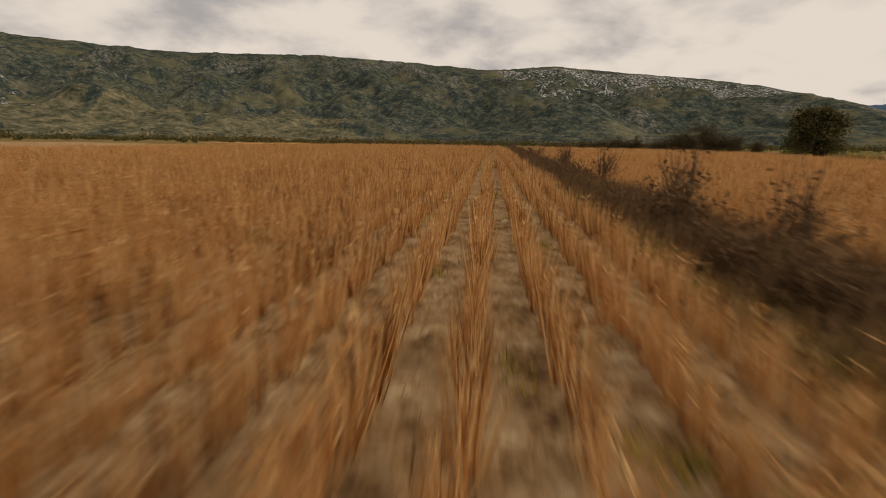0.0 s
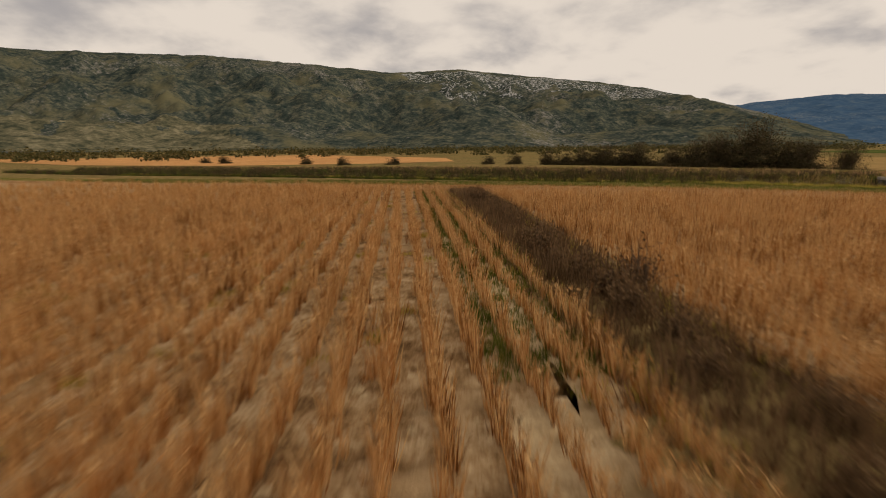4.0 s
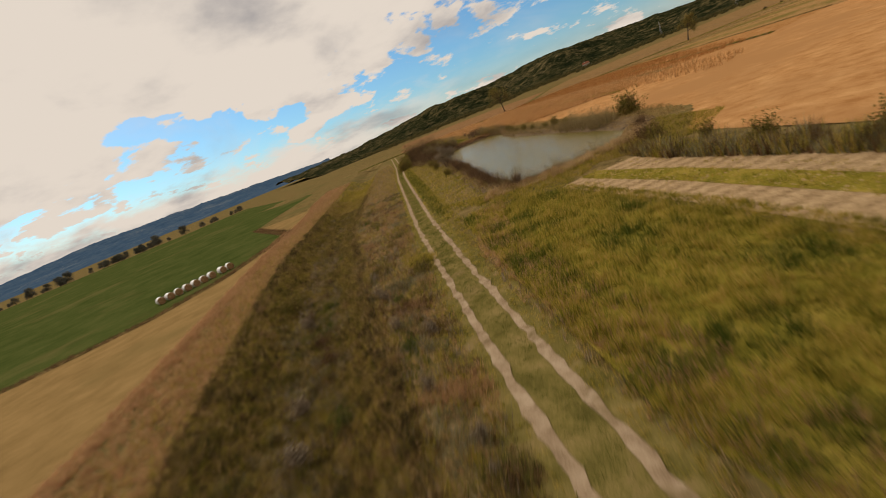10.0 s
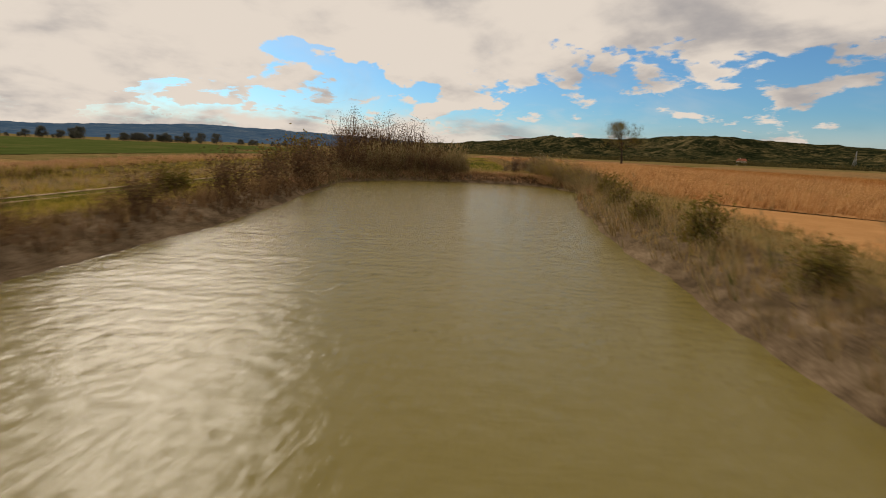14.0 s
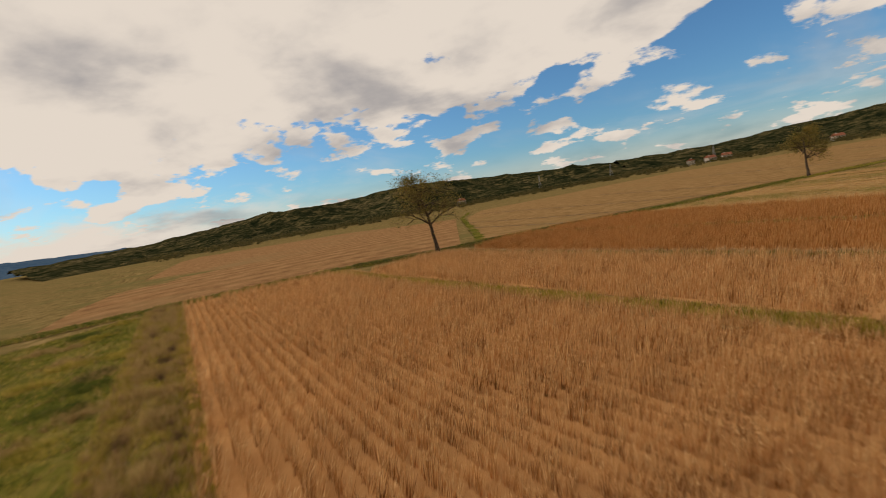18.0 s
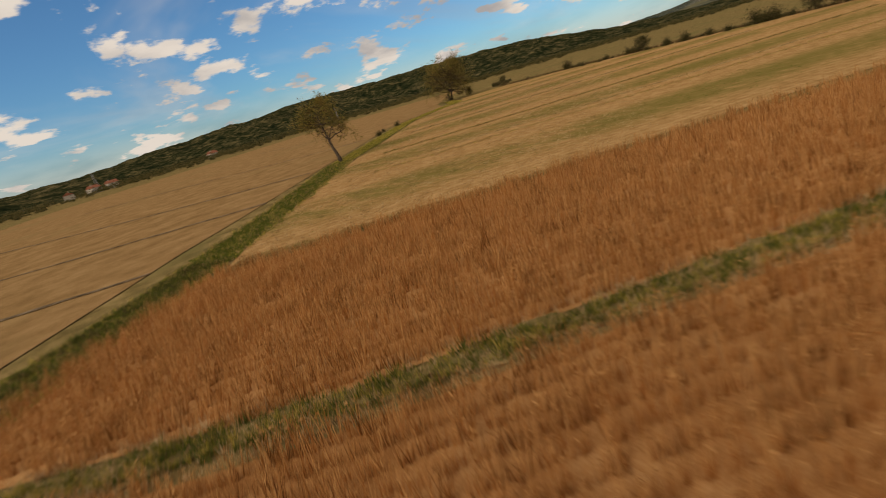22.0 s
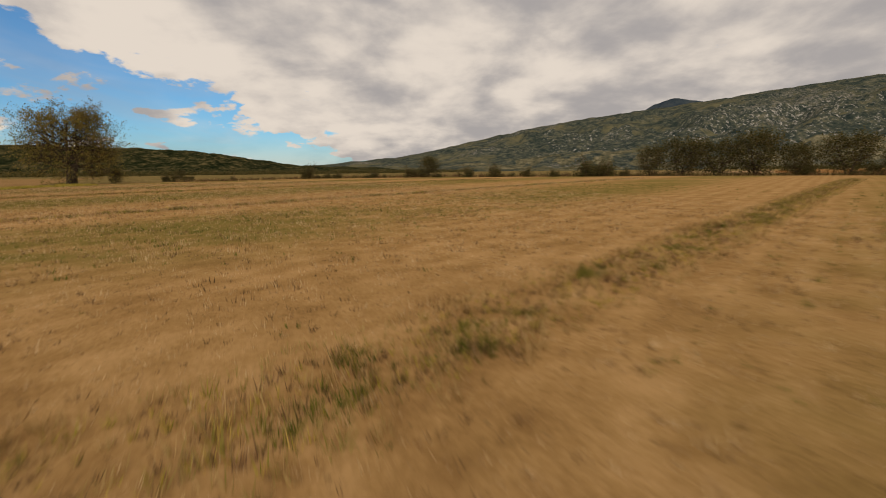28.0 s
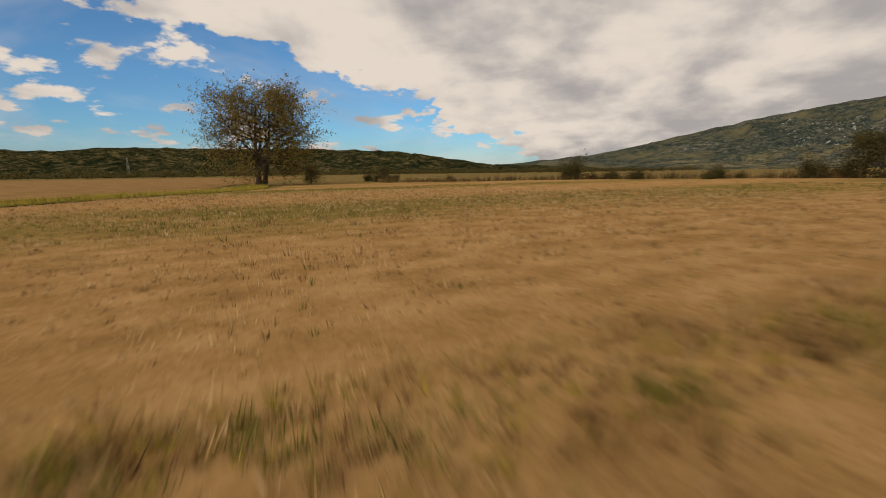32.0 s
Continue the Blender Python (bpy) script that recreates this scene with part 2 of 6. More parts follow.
M = {
    "grass": material("dry_grass_ground", [(0.10, 0.071, 0.026), (0.20, 0.143, 0.054), (0.31, 0.216, 0.092)], 0.5, 14, patch_colour=(0.165, 0.132, 0.048), patch=0.05, patch_at=(0.48, 0.62)),
    "soy_soil": material("soy_soil", [(0.11, 0.062, 0.026), (0.33, 0.205, 0.095), (0.58, 0.43, 0.25)], 2.2, 14, bump=0.8, patch_colour=(0.47, 0.325, 0.172), patch=0.5, patch_at=(0.52, 0.66)),
    "straw_soil": material("straw_soil", [(0.16, 0.085, 0.038), (0.31, 0.175, 0.078), (0.44, 0.285, 0.145)], 2.5, 24, bump=0.7, patch_colour=(0.28, 0.14, 0.055), patch=0.15),
    "soy_far": material("soy_canopy", [(0.40, 0.185, 0.062), (0.55, 0.285, 0.108), (0.66, 0.375, 0.16)], 0.4, 14, bump=0.8, patch_colour=(0.47, 0.245, 0.096), patch=0.03, patch_at=(0.45, 0.6), stretch=(1.0, 1.0, 1.0)),
    "verge": material("verge_grass", [(0.10, 0.086, 0.022), (0.185, 0.15, 0.042), (0.29, 0.215, 0.08)], 0.8, 16, bump=0.4, patch_colour=(0.25, 0.175, 0.075), patch=0.4),
    "tan": material("tan_soil", [(0.236, 0.152, 0.0575), (0.293, 0.19, 0.0736), (0.345, 0.224, 0.0897)], 0.3, 10, bump=0.3, patch_colour=(0.23, 0.16, 0.06), patch=0.03),
    "tilled": material("tilled_soil", [(0.28, 0.185, 0.095), (0.46, 0.315, 0.165), (0.58, 0.415, 0.235)], 3.0, 14, bump=0.9, band=(-48.0, 1.4, 0.10)),
    "green": material("young_wheat", [(0.05, 0.07, 0.016), (0.075, 0.095, 0.024), (0.105, 0.115, 0.034)], 0.12, 10, bump=0.2, patch_colour=(0.15, 0.13, 0.045), patch=0.02),
    "meadow": material("meadow_ground", [(0.127, 0.115, 0.0161), (0.253, 0.207, 0.0299), (0.368, 0.27, 0.0575)], 0.6, 12, bump=0.4),
    "lush": material("lush_grass_ground", [(0.055, 0.062, 0.011), (0.115, 0.112, 0.018), (0.20, 0.155, 0.036)], 0.4, 12, bump=0.4, patch_colour=(0.21, 0.165, 0.045), patch=0.12, patch_at=(0.52, 0.66)),
    "dirt": material("track_dirt", [(0.24, 0.165, 0.095), (0.40, 0.29, 0.18), (0.52, 0.40, 0.27)], 1.6, 22, bump=0.6, patch_colour=(0.22, 0.16, 0.075), patch=0.6, patch_at=(0.55, 0.68)),
    "mud": material("bank_mud", [(0.07, 0.05, 0.03), (0.17, 0.12, 0.07), (0.30, 0.22, 0.14)], 1.2, 14, bump=0.7),
    "concrete": material("weathered_concrete", [(0.20, 0.17, 0.14), (0.36, 0.31, 0.26), (0.48, 0.43, 0.37)], 1.5, 30, rough=0.85, bump=0.4),
    "bark": material("bark", [(0.03, 0.022, 0.015), (0.07, 0.052, 0.036), (0.12, 0.09, 0.065)], 3.0, 24, bump=0.8),
    "twig": material("twig", [(0.09, 0.056, 0.034), (0.18, 0.118, 0.072)], 3.0, 20, bump=0.0),
    "wrap": material("bale_wrap", [(0.70, 0.68, 0.65), (0.80, 0.79, 0.77)], 2.0, 12, rough=0.4, bump=0.1),
    "steel": material("galvanised_steel", [(0.25, 0.25, 0.25), (0.36, 0.36, 0.36)], 2.0, 10, rough=0.5, bump=0.0),
    "plaster": material("house_plaster", [(0.38, 0.34, 0.28), (0.46, 0.42, 0.36)], 0.8, 8, bump=0.1),
    "tile_roof": material("roof_tile", [(0.22, 0.085, 0.05), (0.32, 0.13, 0.08)], 1.5, 12, bump=0.3),
    "glass": material("window_glass", [(0.02, 0.025, 0.03), (0.04, 0.045, 0.05)], 1.0, 5, rough=0.1, bump=0.0),
    "south": material("harvested_soil", [(0.20, 0.118, 0.046), (0.275, 0.165, 0.068), (0.34, 0.212, 0.094)], 0.3, 8, bump=0.5, patch_colour=(0.25, 0.165, 0.068), patch=0.03),
    "thicket": plant("thicket_leaf", [(0.030, 0.027, 0.012), (0.075, 0.060, 0.026), (0.14, 0.095, 0.045)], patch=0.15),
    "green_leaf": plant("green_leaf", [(0.045, 0.07, 0.012), (0.10, 0.125, 0.022), (0.19, 0.19, 0.04)], patch=0.3),
    "clod": material("clod", [(0.17, 0.10, 0.04), (0.27, 0.165, 0.068), (0.36, 0.23, 0.105)], 1.5, 20, bump=0.3),
    "lawn": material("bank_lawn", [(0.06, 0.06, 0.014), (0.125, 0.115, 0.026), (0.21, 0.165, 0.05)], 1.2, 16, bump=0.5, patch_colour=(0.25, 0.175, 0.062), patch=0.22, patch_at=(0.50, 0.64)),
    "furrowed": material("furrowed_soil", [(0.19, 0.10, 0.045), (0.28, 0.155, 0.068), (0.36, 0.21, 0.098)], 0.3, 10, bump=0.6, band=(-47.1, 9.0, 0.08), patch_colour=(0.26, 0.165, 0.075), patch=0.02),
    "soy_red": material("soy_canopy_red", [(0.29, 0.125, 0.037), (0.44, 0.215, 0.075), (0.54, 0.30, 0.12)], 0.5, 14, bump=0.8, patch_colour=(0.40, 0.205, 0.075), patch=0.06),
    "soy_ruddy": plant("ruddy_soy", [(0.17, 0.069, 0.017), (0.42, 0.19, 0.052), (0.66, 0.375, 0.138), (0.38, 0.152, 0.036)], patch=0.10, clump=0.7),
    "pale_straw": plant("pale_straw", [(0.318, 0.191, 0.0795), (0.53, 0.36, 0.175), (0.678, 0.509, 0.286)], patch=0.3),
    "soy": plant("dry_soy", [(0.17, 0.066, 0.017), (0.46, 0.222, 0.066), (0.76, 0.49, 0.215), (0.42, 0.175, 0.045)], patch=0.10, clump=0.7),
    "soy_pale": plant("pale_soy", [(0.21, 0.092, 0.027), (0.51, 0.268, 0.091), (0.80, 0.545, 0.262), (0.47, 0.222, 0.066)], patch=0.10, clump=0.7),
    "straw": plant("straw", [(0.24, 0.13, 0.05), (0.40, 0.25, 0.11), (0.48, 0.33, 0.17)], patch=0.2),
    "dry": plant("dry_grass", [(0.162, 0.106, 0.0336), (0.381, 0.246, 0.0896), (0.594, 0.409, 0.185), (0.291, 0.246, 0.0582)], patch=0.07),
    "red": plant("red_grass", [(0.328, 0.175, 0.0819), (0.515, 0.298, 0.146), (0.643, 0.421, 0.222)], patch=0.08),
    "olive": plant("olive_grass", [(0.115, 0.118, 0.015), (0.30, 0.265, 0.033), (0.53, 0.40, 0.077), (0.58, 0.40, 0.118)], patch=0.08),
    "fresh": plant("fresh_grass", [(0.05, 0.075, 0.009), (0.12, 0.138, 0.020), (0.23, 0.21, 0.04)], patch=0.1),
    "brush": plant("brown_brush", [(0.07, 0.042, 0.020), (0.16, 0.092, 0.042), (0.27, 0.165, 0.08)], patch=0.3),
    "grey_brush": plant("grey_brush", [(0.16, 0.12, 0.075), (0.31, 0.245, 0.16), (0.44, 0.36, 0.25)], patch=0.3),
    "reed": plant("reed", [(0.14, 0.10, 0.035), (0.30, 0.21, 0.09), (0.42, 0.32, 0.17), (0.10, 0.11, 0.03)], patch=0.25),
    "leaf": plant("autumn_leaf", [(0.08, 0.08, 0.018), (0.185, 0.155, 0.032), (0.30, 0.225, 0.055), (0.20, 0.12, 0.035)], patch=0.3),
    # far leaves: colour lightened and greyed to stand in for haze
    "hazed_leaf": plant("hazed_leaf", [(0.065, 0.070, 0.056), (0.11, 0.108, 0.082), (0.165, 0.148, 0.11)], patch=0.2),
    "sage": plant("sage_leaf", [(0.10, 0.095, 0.045), (0.24, 0.225, 0.12), (0.42, 0.385, 0.235)], patch=0.3),
    "stained": material("stained_concrete", [(0.05, 0.042, 0.033), (0.115, 0.096, 0.077), (0.22, 0.185, 0.15)], 1.8, 26, rough=0.9, bump=0.4),
    "bare": material("bare_soil", [(0.30, 0.205, 0.105), (0.50, 0.365, 0.20), (0.62, 0.475, 0.285)], 1.6, 18, bump=0.7, patch_colour=(0.24, 0.16, 0.075), patch=0.5, patch_at=(0.56, 0.68)),
    "leaf_dark": plant("dark_leaf", [(0.040, 0.040, 0.013), (0.085, 0.075, 0.024), (0.15, 0.115, 0.042)], patch=0.2),
}


def stubble_material():
    """Harvested soil: tan just past each weed line, greener toward the next one."""
    m = material("stubble_soil", [(0.28, 0.158, 0.058), (0.385, 0.227, 0.087), (0.485, 0.295, 0.125)], 0.9, 15, bump=0.7, band=(46.2, 1.0, 0.05))
    nt = m.node_tree
    N, L = nt.nodes.new, nt.links.new
    bsdf = nt.nodes["Principled BSDF"]
    src = bsdf.inputs["Base Color"].links[0].from_socket

    def calc(op, a, b):
        n = N("ShaderNodeMath")
        n.operation = op
        for k, v in enumerate((a, b)):
            if isinstance(v, (int, float)):
                n.inputs[k].default_value = v
            else:
                L(v, n.inputs[k])
        return n.outputs[0]

    def spread(v, lo, hi):
        n = N("ShaderNodeMapRange")
        n.interpolation_type = "SMOOTHSTEP"
        L(v, n.inputs[0])
        n.inputs[1].default_value, n.inputs[2].default_value = lo, hi
        return n.outputs[0]

    tc, xyz = N("ShaderNodeTexCoord"), N("ShaderNodeSeparateXYZ")
    L(tc.outputs["Object"], xyz.inputs[0])
    fields = []
    for scale, detail, stretch in ((0.06, 4, (1, 1, 1)), (0.8, 6, (1, 1, 1)), (0.5, 5, (1.0, 0.12, 1))):
        mp, n = N("ShaderNodeMapping"), N("ShaderNodeTexNoise")
        mp.inputs["Rotation"].default_value = (0, 0, radians(-43.8))
        mp.inputs["Scale"].default_value = stretch
        n.inputs["Scale"].default_value, n.inputs["Detail"].default_value = scale, detail
        L(tc.outputs["Object"], mp.inputs[0]), L(mp.outputs[0], n.inputs["Vector"])
        fields.append(n.outputs["Fac"])
    across = calc("ADD", calc("MULTIPLY", xyz.outputs[0], -0.72 / 22.5), calc("MULTIPLY", xyz.outputs[1], -0.69 / 22.5))
    u = calc("FRACT", calc("ADD", calc("ADD", across, -38 / 22.5), calc("MULTIPLY", calc("SUBTRACT", fields[0], 0.5), 0.12)), 0)
    mix = calc("ADD", calc("MULTIPLY", fields[0], 0.55), calc("ADD", calc("MULTIPLY", fields[1], 0.25), calc("MULTIPLY", fields[2], 0.35)))
    green = calc("MULTIPLY", calc("MULTIPLY", spread(u, 0.22, 0.55), spread(u, 0.95, 0.70)), calc("MULTIPLY", spread(mix, 0.42, 0.66), 0.72))
    mc = N("ShaderNodeMix")
    mc.data_type = "RGBA"
    L(green, mc.inputs[0])
    L(src, mc.inputs[6])
    mc.inputs[7].default_value = (0.135, 0.125, 0.024, 1)
    L(mc.outputs[2], bsdf.inputs["Base Color"])
    return m


M["stubble"] = stubble_material()

# ---- the lie of the land ----
KNOLLS = np.array([(12, 95, .7), (27, 101, 1.0), (52, 94, 1.0), (80, 68, -.7), (108, 45, -.2), (167, 37, -1.5), (100, 32, -.2), (201, -141, .7), (195, -150, .5), (181, -163, -.6), (165, -169, -1.1), (136, -179, -1.2), (127, -199, -1), (9, -256, -.8), (115, -175, .2), (34, -143, .4), (191, -90, .6), (232, -121, .8), (150, -134, 0), (21, -177, .5), (68, -197, .1), (119, -6, 0)])
CANAL = [(-160, 245), (-34, 154), (5, 124), (30, 108), (57, 93), (85, 75), (108, 57), (140, 30), (168, 0), (240, -80), (420, -280)]
ROAD = [(68, 118), (61, 101), (59.7, 97.2), (55.7, 86.6), (57.5, 81.2), (64, 76.8), (71.5, 73.8), (79, 69.2), (94, 55.2), (104, 45.6), (118, 31.8), (163, -15), (186, -40), (240, -96)]
POND = [(109, 24.5), (113, 22.3), (121, 13), (128.5, 4.5), (136, -4), (149, -17), (158, -24), (167, -31), (168.5, -38), (164, -45), (158, -49.5), (151, -46), (146, -38), (136, -26), (126, -16.5), (118, -8.5), (108, 2), (103, 7.5), (102, 15.5), (105, 21)]
WATER_Z = -0.45


def line_distance(pts, line):
    """Distance from each point to a polyline, and the place along it."""
    best, along, run = np.full(len(pts), 1e9), np.zeros(len(pts)), 0.0
    for a, b in zip(line[:-1], line[1:]):
        a, b = np.array(a, float), np.array(b, float)
        d = b - a
        n = np.hypot(*d)
        u = np.clip(((pts - a) @ d) / n**2, 0, 1)
        away = np.hypot(*(pts - a - u[:, None] * d).T)
        near = away < best
        best[near], along[near] = away[near], run + u[near] * n
        run += n
    return best, along


def inside(pts, poly):
    x, y = pts.T
    hit = np.zeros(len(pts), bool)
    for (ax, ay), (bx, by) in zip(poly, poly[1:] + poly[:1]):
        if ay != by:
            hit ^= ((ay > y) != (by > y)) & (x < (bx - ax) * (y - ay) / (by - ay) + ax)
    return hit


def step01(v, lo, hi):
    u = np.clip((v - lo) / (hi - lo), 0, 1)
    return u * u * (3 - 2 * u)


def relief(pts):
    w = np.exp(-((KNOLLS[:, 0] - pts[:, :1]) ** 2 + (KNOLLS[:, 1] - pts[:, 1:2]) ** 2) / (2 * 28.0**2))
    return (w * KNOLLS[:, 2]).sum(1) / (w.sum(1) + 0.35)


def ground_z(pts):
    """Height of the ground: gentle relief, the canal with its bed, and the pond's basin."""
    pts = np.asarray(pts, float).reshape(-1, 2)
    z = relief(pts)
    d, _ = line_distance(pts, CANAL)
    z -= 2.0 * step01(d, 6.0, 1.6)
    d, _ = line_distance(pts, POND + POND[:1])
    d = np.where(inside(pts, POND), -d, d)
    level = np.where(d < 9, WATER_Z + 0.75, z)
    z = np.where(d < 9, z + (level - z) * step01(d, 9, 2), z)
    z = np.where(d < 2.0, WATER_Z - 1.0 + 1.75 * step01(d, -2.2, 1.2), z)
    return z


def mesh_object(name, verts, faces, mats, index=None, smooth=False):
    """One mesh object from arrays of vertices and of faces with equal corners."""
    me = bpy.data.meshes.new(name)
    verts, faces = np.asarray(verts, np.float32), np.asarray(faces, np.int32)
    n, k = faces.shape
    me.vertices.add(len(verts)), me.loops.add(n * k), me.polygons.add(n)
    me.vertices.foreach_set("co", verts.ravel())
    me.loops.foreach_set("vertex_index", faces.ravel())
    me.polygons.foreach_set("loop_start", np.arange(n, dtype=np.int32) * k)
    for m in mats if isinstance(mats, (list, tuple)) else [mats]:
        me.materials.append(m)
    if index is not None:
        me.polygons.foreach_set("material_index", np.asarray(index, np.int32))
    if smooth:
        me.polygons.foreach_set("use_smooth", np.ones(n, bool))
    me.update(calc_edges=True)
    return new(name, me)


def grid_faces(nu, nv):
    i = np.arange(nu * nv).reshape(nu, nv)
    return np.stack([i[:-1, :-1], i[1:, :-1], i[1:, 1:], i[:-1, 1:]], -1).reshape(-1, 4)


def build_ground():
    def axis(lo, hi, step_m):
        far = 60 * 1.33 ** np.arange(1, 16)
        far = far[far < 4300]
        return np.r_[(lo - far)[::-1], np.arange(lo, hi, step_m), hi + far]

    gx, gy = axis(-60, 260, 1.6), axis(-280, 190, 1.6)
    X, Y = np.meshgrid(gx, gy, indexing="ij")
    pts = np.stack([X.ravel(), Y.ravel()], -1)
    z = ground_z(pts)
    rough = np.sin(pts[:, 0] * 1.7 + 1.3 * np.sin(pts[:, 1] * 0.9)) * np.sin(pts[:, 1] * 1.3 + np.sin(pts[:, 0]))
    z = z + 0.03 * rough - 0.03
    d, _ = line_distance(pts, POND + POND[:1])
    z = z - 0.35 * step01(d, 3.0, 1.6)
    ob = mesh_object("ground", np.c_[pts, z], grid_faces(len(gx), len(gy)), [M["grass"], M["mud"]], smooth=True)
    mid = pts.reshape(len(gx), len(gy), 2)
    mid = ((mid[:-1, :-1] + mid[1:, 1:]) / 2).reshape(-1, 2)
    d, _ = line_distance(mid, POND + POND[:1])
    shore = (np.where(inside(mid, POND), -d, d) < 0.6)
    ob.data.polygons.foreach_set("material_index", shore.astype(np.int32))
    return tagged(ob, "dry olive and brown grassland of a flat valley floor", "ground", kind="structure")


build_ground()


def build_shore():
    """The pond's muddy bank: a finely cut ring from below the water up to the grass."""
    p = np.array(POND + POND[:1], float)
    cum = np.r_[0, np.cumsum(np.hypot(*np.diff(p, axis=0).T))]
    s = np.arange(0, cum[-1], 0.5)
    ring = np.stack([np.interp(s, cum, p[:, 0]), np.interp(s, cum, p[:, 1])], -1)
    for _ in range(14):
        ring = (np.roll(ring, 1, 0) + 2 * ring + np.roll(ring, -1, 0)) / 4
    t = np.roll(ring, -1, 0) - np.roll(ring, 1, 0)
    t /= np.hypot(*t.T)[:, None]
    out = np.stack([-t[:, 1], t[:, 0]], -1)
    if inside((ring + out)[:1], POND)[0]:
        out = -out
    ring = np.r_[ring, ring[:1]]
    out = np.r_[out, out[:1]]
    offs = np.array([-2.2, -1.0, -0.3, 0.0, 0.25, 0.55, 0.95, 1.5, 2.3, 3.4])
    lift = np.array([-0.75, -0.32, -0.08, 0.03, 0.14, 0.30, 0.46, 0.60, 0.70, 0.70])
    V = np.zeros((len(ring), len(offs), 3))
    for i, (q, o) in enumerate(zip(ring, out)):
        for j, (w, h) in enumerate(zip(offs, lift)):
            x, y = q + o * (w + 0.35 * noise.noise((q[0] * 0.35, q[1] * 0.35, 2.0)) + 0.12 * noise.noise((q[0] * 1.3, q[1] * 1.3, j * 0.4)))
            V[i, j] = x, y, WATER_Z + h + 0.05 * noise.noise((x * 1.6, y * 1.6, 4.0))
    V[:, -1, 2] = ground_z(V[:, -1, :2]) - 0.02
    V[:, -2, 2] = np.maximum(V[:, -2, 2], ground_z(V[:, -2, :2]) + 0.02)
    faces = grid_faces(len(ring), len(offs))
    ob = mesh_object("pond_bank", V.reshape(-1, 3), faces, M["mud"], smooth=True)
    if ob.data.polygons[5].normal.z < 0:
        ob.data.flip_normals()
    return tagged(ob, "cracked brown mud bank round the pond", "bank", kind="structure")


build_shore()


def sheet(name, poly, mat, label, category="field", lift=0.04, cell=6.0):
    """A field: its outline cut into cells and laid on the ground."""
    bm = bmesh.new()
    bm.faces.new([bm.verts.new((x, y, 0)) for x, y in poly])
    xs, ys = [p[0] for p in poly], [p[1] for p in poly]
    for lo, hi, normal in ((min(xs), max(xs), (1, 0, 0)), (min(ys), max(ys), (0, 1, 0))):
        count = int((hi - lo) / cell)
        for k in range(1, count):
            c = lo + (hi - lo) * k / count
            bmesh.ops.bisect_plane(bm, geom=bm.verts[:] + bm.edges[:] + bm.faces[:], plane_co=(c * normal[0], c * normal[1], 0), plane_no=normal)
    bm.normal_update()
    if sum(f.normal.z for f in bm.faces) < 0:
        bmesh.ops.reverse_faces(bm, faces=bm.faces[:])
    pts = np.array([v.co[:2] for v in bm.verts])
    for v, z in zip(bm.verts, relief(pts) + lift):
        v.co.z = z
    me = bpy.data.meshes.new(name)
    bm.to_mesh(me)
    bm.free()
    me.materials.append(mat)
    ob = new(name, me)
    return tagged(ob, label, category, kind="structure")


def ribbon(name, line, width, mat, label, category, lift=0.05, wobble=0.25, seed=1, follow=relief, step_m=1.0):
    """A strip of even width along a line, laid on the ground, with uneven edges."""
    rng = np.random.default_rng(seed)
    pts = []
    for a, b in zip(line[:-1], line[1:]):
        n = max(1, int(np.hypot(b[0] - a[0], b[1] - a[1]) / step_m))
        pts += [np.array(a) + (np.array(b) - a) * k / n for k in range(n)]
    pts = np.array(pts + [np.array(line[-1], float)])
    for _ in range(4):
        pts[1:-1] = (pts[:-2] + 2 * pts[1:-1] + pts[2:]) / 4
    t = np.gradient(pts, axis=0)
    t /= np.hypot(*t.T)[:, None] + 1e-9
    side = np.stack([-t[:, 1], t[:, 0]], -1)
    left = pts + side * (width / 2 + rng.normal(0, wobble, len(pts)))[:, None]
    right = pts - side * (width / 2 + rng.normal(0, wobble, len(pts)))[:, None]
    flat = np.stack([right, pts, left], 1).reshape(-1, 2)
    z = follow(flat) + lift
    ob = mesh_object(name, np.c_[flat, z], grid_faces(len(pts), 3)[:, ::-1], mat, smooth=True)
    return tagged(ob, label, category, kind="structure")


# fields round the flight, each its own sheet
SOY_A = [(-150, -60), (2.2, -60), (2.6, 0), (7.2, 50), (11.4, 96), (-18, 113), (-70, 150), (-150, 190)]
SOY_A2 = [(5.4, -60), (5.4, 0), (9.5, 50), (14.2, 92.2), (24.5, 88.2), (31, 85.2), (38, 80), (44, 73), (50, 60), (56, 20), (30, -60)]
STUB_A = [(-70, 150), (-18, 113), (11.4, 96), (14.2, 92.2), (24.5, 88.2), (31, 85.2), (38, 80), (44, 73), (49, 78), (47, 86), (33, 94.5), (23, 99.5), (11, 104.5), (-18, 119.5), (-68, 157)]
SOY_B1 = [(163, -56.5), (168, -61.1), (230.1, -118.9), (215, -131.5), (208.5, -126), (168.6, -93), (120, -45), (143, -44)]
SOY_B0 = [(51.5, 61), (64, 47), (84, 29.5), (94.5, 19), (97.5, 6), (104.5, -3.5), (114.5, -13.5), (124, -22), (134, -32), (142, -43), (120, -45), (60, 5), (57.5, 20), (53.5, 46)]
SOY_B2 = [(207, -128.5), (202, -139), (196.3, -138.6), (188.5, -130.6), (170.6, -114.8), (110, -62), (60, 5), (120, -45), (167.4, -95.4)]
SOY_B3 = [(194.8, -141.0), (191, -151), (186, -154.6), (176.8, -144.6), (154.6, -124.6), (90, -60), (110, -62), (169.4, -117.2), (187.5, -132.6)]
SOY_B4 = [(184.5, -156.6), (182, -159.5), (169, -165.5), (138, -134), (80, -76), (90, -60), (153.8, -126.1), (175.7, -146.0)]
